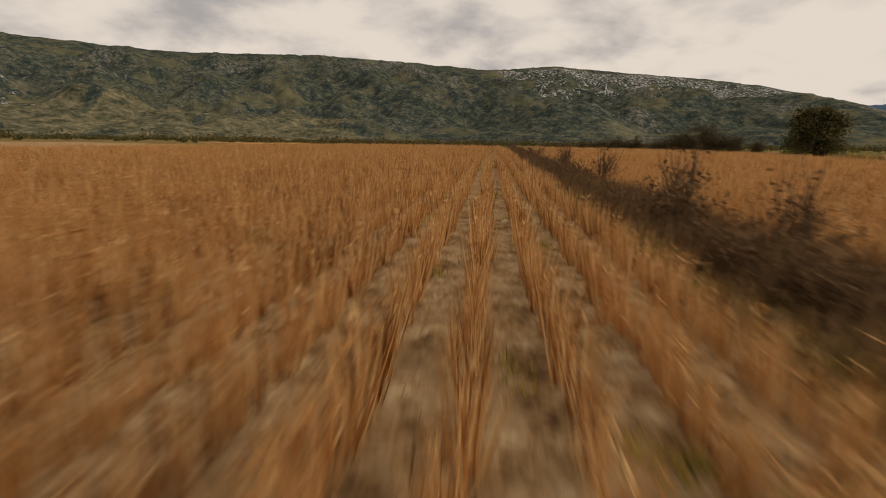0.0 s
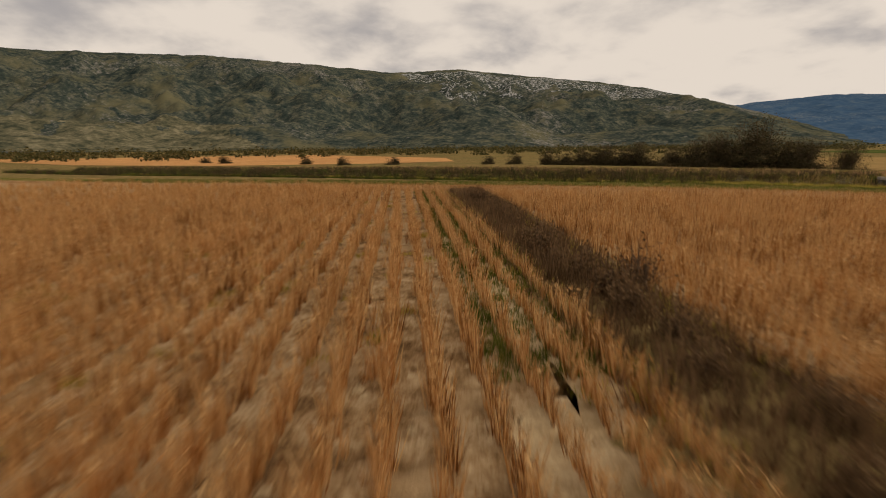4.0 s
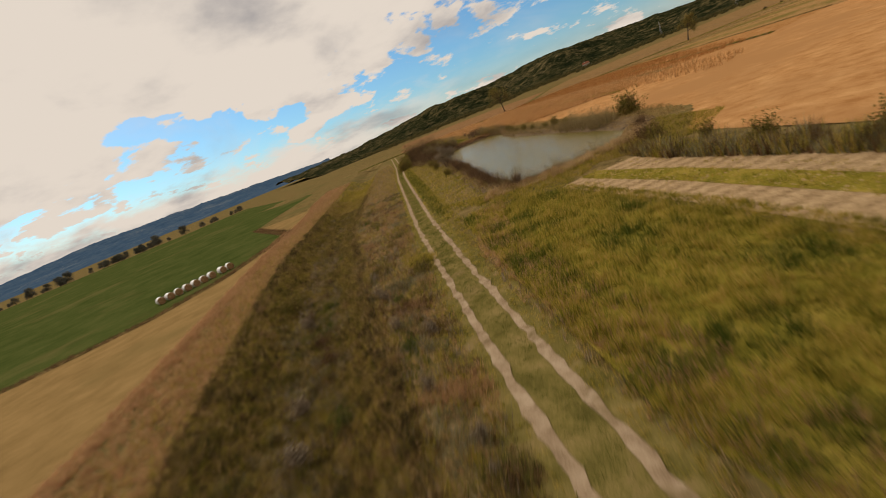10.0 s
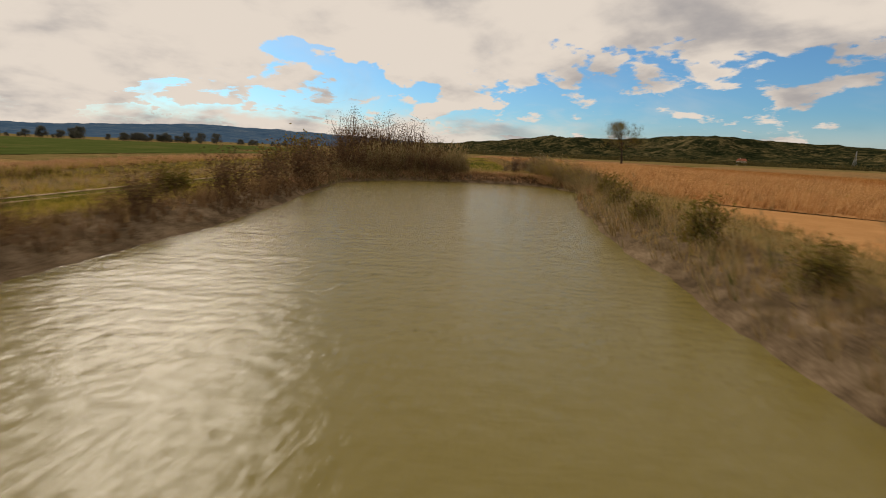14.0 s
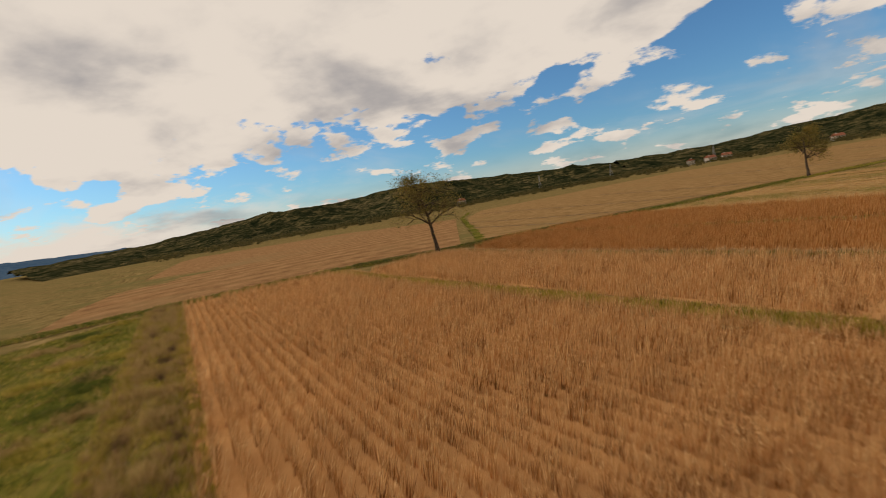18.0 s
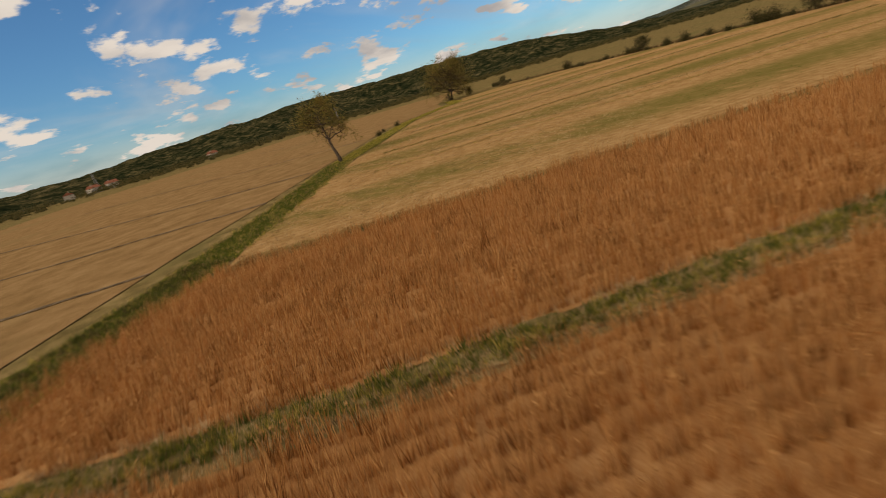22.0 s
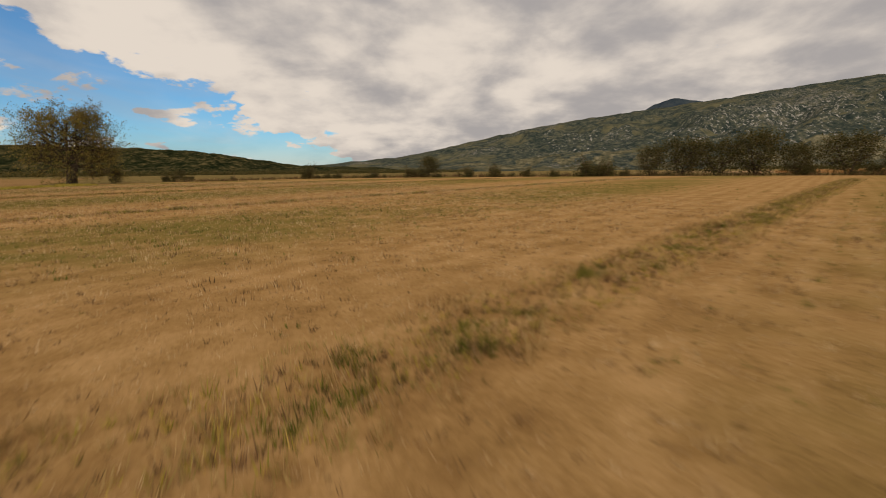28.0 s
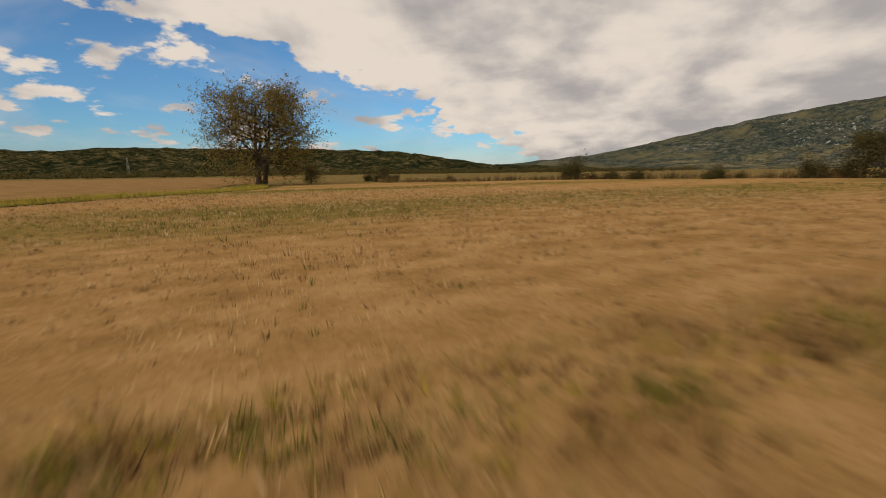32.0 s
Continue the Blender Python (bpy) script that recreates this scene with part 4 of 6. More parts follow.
def band_points(line, half, count, seed, lo=0.0, side=0, span=None):
    """Random places within half metres of a line; side: 1 left of it, -1 right of it, 0 both."""
    rng = np.random.default_rng(seed)
    p = np.array(line, float)
    seg = np.hypot(*np.diff(p, axis=0).T)
    cum = np.r_[0, np.cumsum(seg)]
    a, b = span or (0, cum[-1])
    s = rng.uniform(a, b, int(count))
    x, y = np.interp(s, cum, p[:, 0]), np.interp(s, cum, p[:, 1])
    k = np.clip(np.searchsorted(cum, s) - 1, 0, len(seg) - 1)
    t = np.diff(p, axis=0)[k] / seg[k][:, None]
    d = rng.uniform(lo, half, int(count)) * (np.where(rng.random(int(count)) < 0.5, 1, -1) if side == 0 else side)
    return np.stack([x - t[:, 1] * d, y + t[:, 0] * d], -1)


FLIGHT_A = [(0, -4), (2.3, 38), (6.5, 67), (13, 79), (24, 90)]
FLIGHT_B = [(163, -47), (174, -65), (181, -79), (186, -100), (186, -118), (181, -135), (171, -152), (160, -162)]
FLIGHT_C = [(171, -152), (154, -165), (136, -171), (121, -176), (99, -184), (77, -196), (66, -204)]
r0 = np.random.default_rng(3)
SOYS = [soy_plant(r0) for _ in range(6)]
GRASS = [tuft(r0, 7, 0.42, 0.12, 0.030, 0.55) for _ in range(6)]
TALL = [tuft(r0, 8, 0.85, 0.16, 0.032, 0.40) for _ in range(6)]
SHORT = [tuft(r0, 6, 0.16, 0.08, 0.022, 0.6) for _ in range(6)]
REEDS = [reed_stem(r0) for _ in range(6)]
ROWS_A, ROWS_B = (9.2, 94.0), (0.735, -0.678)
near_a = lambda q: line_distance(q, FLIGHT_A)[0]  # noqa: E731
near_b = lambda q: line_distance(q, FLIGHT_B)[0]  # noqa: E731
near_c = lambda q: line_distance(q, FLIGHT_C)[0]  # noqa: E731



def thinning(pts, away, full, none, seed):
    """Keeps all places within full metres of the way and fewer and fewer out to none."""
    d = away(pts)
    return pts[np.random.default_rng(seed).random(len(pts)) < 1.0 - 0.86 * np.clip((d - full) / (none - full), 0, 1)]


for k, (poly, seed) in enumerate(((SOY_A, 11), (SOY_A2, 12))):
    p1 = row_points(poly, ROWS_A, (0.74, 0.62)[k], 0.11, seed, jitter=(0.06, 0.10)[k], keep=lambda q: near_a(q) < 58)
    p1 = thinning(p1, near_a, 6, 42, seed)
    scatter("soybean_crop", p1, SOYS, M["soy"], "rows of ripe dry orange-brown soybean plants", "crop", 0.7, 1.25, relief, seed, share=1 + 0.2 * np.clip(near_a(p1) / 40, 0, 1))
_p = area_points(SOY_A, 150000, 511, near=lambda q: (near_a(q) < 34) & (near_a(q) > 1.6))
_p = _p[np.random.default_rng(512).random(len(_p)) < 0.35 + 0.35 * lumps(_p * 0.4)]
scatter("loose_crop", _p, SOYS, M["soy"], "ripe soybean plants fallen between the rows", "crop", 0.45, 0.95, relief, 511, lumpy=0.4)
_p = area_points(SOY_A, 30000, 513, near=lambda q: near_a(q) < 26)
scatter("crop_brush", _p[lumps(_p * 0.5) > 0.45], GRASS, M["brush"], "dark dead weeds among the soybean rows", "weeds", 0.5, 1.0, relief, 513, 0.02)
for k, poly in enumerate((SOY_B1, SOY_B2, SOY_B3, SOY_B4)):
    p1 = row_points(poly, ROWS_B, 0.74, 0.15, 20 + k, keep=lambda q: near_b(q) < 70, jitter=0.05)
    p1 = thinning(p1, near_b, 8, 52, 20 + k)
    scatter("soybean_crop", p1, SOYS, M["soy_ruddy" if k > 1 else "soy_pale"], "dense rows of ripe dry orange-brown soybean plants", "crop", 0.85, 1.45, relief, 20 + k, lean=(-0.22, -0.16), share=1 + 0.2 * np.clip(near_b(p1) / 50, 0, 1))
_p = band_points([(201, -142), (188, -131.5), (177, -121.8), (170, -116), (140, -88)], 4.2, 5000, 222, lo=0.8, side=-1)
scatter("straw_litter", _p, GRASS, M["straw"], "pale straw and thin stalks along the strip", "straw", 0.4, 0.9, relief, 222, 0.03)
scatter("row_stubs", row_points(STUB_A, (0.894, -0.447), 0.42, 0.13, 141, keep=lambda q: near_a(q) < 30, miss=0.2), SHORT, M["soy_ruddy"], "cut reddish stubs in rows on the headland", "stubble", 0.7, 1.7, relief, 141, 0.02)
scatter("straw_litter", area_points(STUB_A, 26000, 41, near=lambda q: near_a(q) < 40), SHORT, M["straw"], "short cut straw on the harvested headland", "straw", 0.6, 1.3, relief, 41, 0.03)
# strewn straw along the soybean rows and grass weeds in them
scatter("row_weeds", area_points(SOY_A, 40000, 43, near=lambda q: near_a(q) < 11), SHORT, M["pale_straw"], "straw and small weeds between the soybean rows", "straw", 0.6, 1.2, relief, 43, 0.03)
_c = area_points(SOY_A, 9000, 243, near=lambda q: near_a(q) < 16)
_p = _c[np.random.default_rng(244).integers(0, len(_c), 7000)] + np.random.default_rng(245).normal(0, 0.14, (7000, 2))
scatter("row_herbs", _p, SHORT, M["olive"], "patches of small olive weeds between the rows", "weeds", 0.7, 1.7, relief, 243, 0.03)
# thin stubble and regrowth on the yellow field
scatter("stubble", row_points(YELLOW, (-0.69, 0.72), 0.36, 0.20, 45, keep=lambda q: near_c(q) < 24, miss=0.3, jitter=0.07), SHORT, M["pale_straw"], "short pale cereal stubble", "stubble", 0.5, 1.15, relief, 45, 0.03, lumpy=0.4)
scatter("stubble", row_points(YELLOW, (-0.69, 0.72), 0.36, 0.30, 47, keep=lambda q: near_c(q) < 20, miss=0.3, jitter=0.09), SHORT, M["brush"], "dead brown stubble and weeds", "stubble", 0.35, 0.9, relief, 47, 0.03, lumpy=0.5)
_p = row_points(YELLOW, (-0.69, 0.72), 1.0, 0.12, 46, keep=lambda q: near_c(q) < 38, miss=0.3, jitter=0.10)
_s = np.mod((-(_p @ np.array((0.72, 0.69))) - 38.0) / 22.5, 1.0)
_p = _p[np.random.default_rng(4).random(len(_p)) < 0.04 + 0.7 * step01(_s, 0.25, 0.55) * step01(_s, 0.95, 0.7)]
scatter("regrowth", _p, SHORT, M["fresh"], "thin green regrowth in bands across the stubble", "grass", 0.55, 1.3, relief, 46, 0.03)
for k, (a, b, w, dense) in enumerate((((141, -177), (90, -118), 0.7, 18), ((133, -174), (96, -132), 0.35, 12), ((127, -188.3), (70, -125), 0.8, 26), ((105.5, -199.7), (55, -143), 0.75, 26), ((84.8, -208.9), (45.8, -162.4), 0.6, 26))):
    n = np.hypot(a[0] - b[0], a[1] - b[1])
    scatter("weed_row", band_points([a, b], w, n * dense * 0.9, 50 + k), GRASS, M["olive"] if k != 1 else M["fresh"], "ragged line of green and brown weeds in the stubble", "weeds", 0.2, 0.55, relief, 50 + k, 0.03)
    scatter("weed_row_dry", band_points([a, b], w * 1.4, n * dense * 2.2, 70 + k), GRASS, M["pale_straw" if k % 2 else "dry"], "dead pale weeds along the old furrow", "weeds", 0.25, 0.65, relief, 70 + k, 0.03)
    if k > 1:
        scatter("weed_row_brush", band_points([a, b], w * 0.8, n * dense * 0.9, 90 + k), GRASS, M["brush"], "dark dead weeds along the old furrow", "weeds", 0.2, 0.6, relief, 90 + k, 0.03)

# clumps of fresh weeds standing in the old furrows
for k, (a, b) in enumerate((((127, -188.3), (70, -125)), ((105.5, -199.7), (55, -143)), ((84.8, -208.9), (45.8, -162.4)))):
    n = np.hypot(a[0] - b[0], a[1] - b[1])
    _c = band_points([a, b], 0.6, n * 1.6, 300 + k)
    _p = _c[np.random.default_rng(310 + k).integers(0, len(_c), int(n * 32))] + np.random.default_rng(320 + k).normal(0, 0.17, (int(n * 32), 2))
    scatter("weed_clumps", _p, GRASS, M["fresh"], "dark green weed clumps along the old furrow", "weeds", 0.2, 0.55, relief, 330 + k, 0.02)


def clod(rng):
    """A small angular lump of soil."""
    v = np.array([(1, 0, 0), (-1, 0, 0), (0, 1, 0), (0, -1, 0), (0, 0, 1), (0, 0, -1)], float) * rng.uniform(0.6, 1.2, (6, 1)) + rng.normal(0, 0.15, (6, 3))
    f = np.array([(0, 2, 4), (2, 1, 4), (1, 3, 4), (3, 0, 4)])
    return v * (0.06, 0.06, 0.04), f


CLODS = [clod(r0) for _ in range(6)]
scatter("clods", area_points(YELLOW, 240000, 340, near=lambda q: near_c(q) < 13), CLODS, M["clod"], "small pale clods on the harvested soil", "clods", 0.2, 0.85, relief, 340, 0.03)
scatter("soil_lumps", area_points(SOY_A, 60000, 344, near=lambda q: near_a(q) < 7), CLODS, M["bare"], "pale lumps of dry soil between the rows", "clods", 0.8, 2.4, relief, 344, 0.02)
scatter("clods", area_points(SOY_A, 60000, 341, near=lambda q: near_a(q) < 9), CLODS, M["clod"], "small clods between the soybean rows", "clods", 0.4, 1.3, relief, 341, 0.03)
scatter("clods", area_points(STUB_A, 60000, 342, near=lambda q: near_a(q) < 30), CLODS, M["clod"], "small clods on the pale headland", "clods", 0.5, 1.5, relief, 342, 0.03)
scatter("clods", area_points(TILLED, 26000, 343), CLODS, M["tilled"], "rough pale clods of the tilled field", "clods", 0.8, 2.4, relief, 343, 0.03)

# canal banks, the slope beyond them and the levee
BANKS = [(-60, 172), (-34, 154), (5, 124), (30, 108), (57, 93), (85, 75), (108, 57), (140, 30), (168, 0), (215, -52)]
_near_bridge = lambda q: line_distance(q, [(60.2, 98.6), (55.2, 85.2)])[0] > 3.0  # noqa: E731


def off_road(q, d=1.7):
    return line_distance(q, ROAD)[0] > d


FLIGHT_D = [(10, 78), (24, 90), (50, 95), (70, 75), (90, 52), (108, 35), (120, 14)]
near_d = lambda q: line_distance(q, FLIGHT_D)[0]  # noqa: E731
_p = np.r_[band_points(BANKS, 5.5, 26000, 81), band_points(BANKS, 5.8, 90000, 281, span=(100, 330))]
_p = _p[_near_bridge(_p) & (near_d(_p) < 70)]
_h = np.random.default_rng(283).random(len(_p))
_h = np.where((_p[:, 0] < 50) & (_h < 0.2), 0.5, _h)
scatter("canal_herbs", _p[_h < 0.34], GRASS, M["olive"], "olive and yellow-green herbs on the canal banks", "weeds", 0.8, 1.7, ground_z, 283)
scatter("canal_straw", _p[(_h > 0.72) & (_p[:, 0] > 52) & (_p[:, 0] < 84)], GRASS, M["dry"], "pale dry grass stalks on the canal banks", "grass", 0.8, 1.7, ground_z, 284)
scatter("canal_stalks", _p[(_h > 0.72) & (_p[:, 0] >= 84)], GRASS, M["brush"], "dark brown stalks on the canal banks", "grass", 0.8, 1.8, ground_z, 295)
_p = _p[(_h >= 0.34) & (_h <= 0.72)]
_q = band_points(BANKS, 7.0, 26000, 481, span=(0, 140))
_q = _q[_q[:, 1] > 97]
_k = np.random.default_rng(482).random(len(_q)) + 0.25 * lumps(_q * 0.35)
scatter("canal_bramble", _q[_k < 0.5], TALL, M["thicket"], "dark brambles filling the canal", "weeds", 0.7, 1.5, ground_z, 481)
scatter("canal_nettles", _q[_k > 0.78], TALL, M["green_leaf"], "dark green nettles in the canal", "weeds", 0.6, 1.3, ground_z, 483)
_q = band_points([(92, 69.5), (108, 57), (140, 30), (168, 0)], 5.5, 42000, 486)
_k = np.random.default_rng(487).random(len(_q)) + 0.3 * lumps(_q * 0.3)
scatter("canal_scrub", _q[_k < 0.45], TALL, M["thicket"], "dark brown scrub in the dry canal", "weeds", 0.45, 1.0, ground_z, 486, lumpy=0.45)
scatter("canal_scrub_green", _q[_k > 0.68], TALL, M["leaf_dark"], "dark olive scrub in the dry canal", "weeds", 0.4, 0.95, ground_z, 488, lumpy=0.45)
_q = band_points(BANKS, 20, 16000, 484, lo=5.5, side=1, span=(0, 150))
scatter("bank_bramble", _q[~inside(_q, TAN) & _near_bridge(_q)], GRASS, M["thicket"], "dark low scrub beyond the canal", "weeds", 0.6, 1.5, ground_z, 484)
scatter("canal_brush", _p[_p[:, 0] < 50], GRASS, M["brush"], "dark brown grass on the canal banks", "grass", 0.7, 1.6, ground_z, 285)
_p = _p[_p[:, 0] >= 50]
scatter("canal_grass", _p, GRASS, M["dry"], "tall rank brown and olive grass on the canal banks", "grass", 0.8, 1.9, ground_z, 81)
_p = np.r_[band_points(BANKS, 4.5, 9000, 82), band_points(BANKS, 4.5, 26000, 282, span=(110, 330))]
_p = _p[_near_bridge(_p)]
scatter("canal_weeds", _p, TALL, M["olive"], "green weeds in the canal bed", "weeds", 0.5, 1.0, ground_z, 82)
_p = band_points([(30, 108), (85, 75), (140, 30)], 2.0, 1500, 83)
_p = _p[_near_bridge(_p)]
scatter("canal_thistles", _p, TALL, M["grey_brush"], "pale grey dead thistles in the canal", "weeds", 0.7, 1.5, ground_z, 83)
_p = band_points(BANKS, 9.5, 9000, 184, lo=4.5, side=1)
_p = _p[(_p[:, 0] > 55) & ~inside(_p, TAN)]
scatter("slope_herbs", _p, GRASS, M["olive"], "olive herbs scattered down the canal slope", "weeds", 0.6, 1.4, ground_z, 184)
_p = band_points(BANKS, 15, 62000, 84, lo=5.5, side=1)
_p = _p[(_p[:, 0] > 62) & ~inside(_p, TAN)]
_h = np.random.default_rng(288).random(len(_p))
scatter("slope_grass", _p[_h < 0.45], GRASS, M["dry"], "brown and olive grass on the canal slope", "grass", 0.6, 1.3, ground_z, 288)
_p = _p[_h >= 0.45]
scatter("red_grass", _p, TALL, M["red"], "reddish-brown seeding grass on the canal slope", "grass", 0.4, 0.95, ground_z, 84)
_p = band_points(BANKS, 22, 40000, 85, lo=5.5, side=1)
_p = _p[(_p[:, 0] <= 75) & ~inside(_p, TAN) & _near_bridge(_p)]
_h = np.random.default_rng(290).random(len(_p))
scatter("bank_brush", _p[_h < 0.45], GRASS, M["brush"], "dark brown grass beyond the canal", "grass", 0.7, 1.5, ground_z, 390)
scatter("bank_herbs", _p[(_h < 0.65) & (_h >= 0.45)], GRASS, M["dry"], "brown and olive grass beyond the canal", "grass", 0.7, 1.5, ground_z, 290)
scatter("bank_weeds", _p[_h > 0.82], GRASS, M["olive"], "olive weeds beyond the canal", "weeds", 0.7, 1.5, ground_z, 291)
_p = _p[(_h >= 0.65) & (_h <= 0.82)]
scatter("bank_grass", _p, TALL, M["red"], "brown seeding grass beyond the canal", "grass", 0.4, 0.95, ground_z, 85)
_p = band_points(BANKS, 13, 60000, 86, lo=4.5, side=-1)
_p = _p[(_p[:, 0] > 58) & off_road(_p) & _near_bridge(_p) & ~inside(_p, POND)]
_h = np.random.default_rng(286).random(len(_p))
scatter("levee_herbs", _p[_h < 0.26], GRASS, M["olive"], "yellow-green herbs on the levee", "weeds", 0.6, 1.3, ground_z, 286)
_e = band_points([(78, 104), (100, 84), (119, 64), (140, 45), (160, 27), (196, -12)], 0.9, 12000, 385)
scatter("field_edge_grass", _e, GRASS, M["red"], "reddish dry grass along the tan field", "grass", 0.5, 1.2, relief, 385)
scatter("levee_thistles", _p[_h > 0.90], TALL, M["grey_brush"], "dead grey-tan thistle stalks on the levee", "weeds", 0.5, 0.9, ground_z, 287)
_p = _p[(_h >= 0.26) & (_h <= 0.90)]
_h = np.random.default_rng(289).random(len(_p))
scatter("levee_seedheads", _p[_h > 0.84], GRASS, M["red"], "reddish seed heads on the levee", "grass", 0.6, 1.2, ground_z, 388)
_p, _h = _p[_h <= 0.84], _h[_h <= 0.84]
scatter("levee_straw", _p[_h < 0.45], GRASS, M["pale_straw"], "golden dry grass on the levee", "grass", 0.5, 1.1, ground_z, 289)
_p = _p[_h >= 0.45]
scatter("levee_grass", _p, GRASS, M["dry"], "mixed dry grass and herbs on the levee", "grass", 0.5, 1.3, ground_z, 86)
for _k, (_n, _m, _half, _low, _high, _lab) in enumerate(((120, "sage", 3.0, 0.4, 0.9, "pale grey-green wormwood clumps in the canal bed"), (60, "brush", 3.5, 0.4, 0.85, "dark brown dead clumps along the levee"), (60, "green_leaf", 3.5, 0.35, 0.8, "dark green herb clumps along the levee"), (90, "grey_brush", 3.0, 0.4, 0.85, "grey dead stalks along the levee"), (120, "red", 6.0, 0.35, 0.8, "reddish grass clumps on the canal slope"))):
    _g = np.random.default_rng(520 + _k)
    _c = band_points([(60, 91.5), (85, 75), (108, 57), (140, 30), (168, 0)], _half, _n, 530 + _k)
    _p = _c[_g.integers(0, len(_c), _n * 55)] + _g.normal(0, 0.42, (_n * 55, 2))
    _p = _p[off_road(_p, 1.5) & _near_bridge(_p)]
    scatter("levee_clumps", _p, TALL, M[_m], _lab, "weeds", _low, _high, ground_z, 540 + _k, lumpy=0.4)
# dark brown, green and grey-green stands on the slope above the canal, across from the pond
for _k, (_n, _m, _low, _high, _lab) in enumerate(((70, "brush", 0.3, 0.7, "dark brown dead stands on the canal slope"), (42, "green_leaf", 0.3, 0.65, "dark green herb stands on the canal slope"), (26, "sage", 0.35, 0.75, "pale grey-green wormwood on the canal slope"), (40, "red", 0.35, 0.7, "rusty dock stalks on the canal slope"))):
    _g = np.random.default_rng(580 + _k)
    _c = band_points([(92, 63), (107.6, 49.2), (121.7, 35.5), (136, 20.5), (150, 6)], 3.3, _n, 590 + _k)
    _p = _c[_g.integers(0, len(_c), _n * 70)] + _g.normal(0, 0.6, (_n * 70, 2))
    _p = _p[off_road(_p, 1.5) & ~inside(_p, TAN)]
    scatter("slope_clumps", _p, TALL, M[_m], _lab, "weeds", _low, _high, ground_z, 600 + _k, lumpy=0.4)
_g = np.random.default_rng(560)
for _k, (_x, _y, _m, _n, _r2, _lab) in enumerate(((119.4, 46.0, "green_leaf", 900, 1.5, "dark green nettle patch on the canal slope"), (115.1, 49.4, "green_leaf", 600, 1.2, "dark green nettle patch on the canal slope"), (81.5, 70.6, "grey_brush", 380, 0.8, "silver-grey thistle clump beside the track"), (109.7, 42.7, "olive", 500, 0.8, "bright yellow-green weeds beside the track"), (105.8, 57.3, "olive", 500, 1.0, "bright yellow-green weeds in the canal"))):
    scatter("herb_patch", _g.normal(0, _r2 * 0.6, (_n, 2)) + (_x, _y), TALL, M[_m], _lab, "weeds", 0.5, 0.95, ground_z, 561 + _k)
for _k, (_m, _n) in enumerate((("brush", 2600), ("sage", 2200), ("olive", 2200))):
    scatter("bed_hedge", band_points([(52, 63), (66, 49.4), (84.5, 34), (94, 26.6), (98.5, 22)], 1.4, _n, 570 + _k), TALL, M[_m], "overgrown brush along the tilled bed", "brush", 0.6, 1.6, relief, 570 + _k, lumpy=0.6)
scatter("shore_fringe", band_points([(112, 28), (106, 25.6), (101.6, 20), (99, 13)], 1.4, 3000, 574), TALL, M["pale_straw"], "pale pinkish dry grass along the near shore", "grass", 0.3, 0.75, ground_z, 574, lumpy=0.5)
_p = band_points(TRACK[:-1], 0.6, 11000, 87)
scatter("track_grass", _p, SHORT, M["fresh"], "short green grass on the crown of the track", "grass", 0.6, 1.2, ground_z, 87)
_p = band_points(TRACK[:-1], 3.4, 20000, 88, lo=1.15)
_p = _p[~inside(_p, POND)]
scatter("track_side_grass", _p, GRASS, M["olive"], "short olive grass beside the track", "grass", 0.35, 0.8, ground_z, 88)
_p = area_points(MEADOW, 60000, 89)
_p = _p[off_road(_p, 2.0)]
_k = lumps(_p * 0.3) + np.random.default_rng(489).normal(0, 0.35, len(_p))
scatter("meadow_grass", _p[_k < 0.5], GRASS, M["olive"], "knee-high yellow-green meadow grass", "grass", 0.8, 1.7, relief, 89, lumpy=0.4)
scatter("meadow_herbs", _p[_k >= 0.5], GRASS, M["fresh"], "darker green herbs in the meadow", "grass", 0.8, 1.6, relief, 490, lumpy=0.4)
scatter("bed_edge", band_points([(103.2, 30.0), (90.7, 40.2), (79.7, 50.7), (61.5, 63.7)], 1.1, 6500, 491), GRASS, M["olive"], "ragged grass along the tilled bed", "grass", 0.4, 1.1, relief, 491)
_p = band_points([(101, 28), (80, 46), (62, 61)], 5.5, 9000, 492)
scatter("bed_weeds", _p[inside(_p, TILLED) & (lumps(_p * 0.8) > 0.55)], SHORT, M["olive"], "small weeds on the tilled bed", "weeds", 0.6, 1.5, relief, 492, 0.03)
scatter("meadow_grass", area_points(MEADOW_2, 30000, 189), GRASS, M["olive"], "yellow-green grass between the tilled beds", "grass", 0.4, 0.9, relief, 189)
_p = band_points([(75, 67.5), (103, 41.8), (110, 31)], 1.4, 1500, 90)
scatter("meadow_seedheads", _p[off_road(_p, 1.8)], TALL, M["red"], "brown seeding grass at the meadow's edge", "grass", 0.4, 0.8, ground_z, 90)
_p = area_points([(58, 85), (63, 80), (70, 77), (74, 70), (64, 66), (52, 66), (50, 80)], 30000, 91)
scatter("corner_grass", _p[off_road(_p, 1.6)], TALL, M["red"], "pinkish dry grass in the bend of the track", "grass", 0.4, 0.85, ground_z, 91)
_p = band_points([(-70, 157), (-18, 120.5), (11, 106), (23, 101), (33, 96), (47, 87.5), (54, 84)], 2.6, 34000, 92, span=(50, 150))
_h = np.random.default_rng(293).random(len(_p))
scatter("bank_stubble", _p[_h < 0.4], SHORT, M["straw"], "straw-coloured patches of mown grass", "grass", 0.6, 1.3, ground_z, 293)
scatter("bank_herbs", _p[_h > 0.8], SHORT, M["dry"], "brown and olive mown herbs", "grass", 0.7, 1.5, ground_z, 294)
_p = _p[(_h >= 0.4) & (_h <= 0.8)]
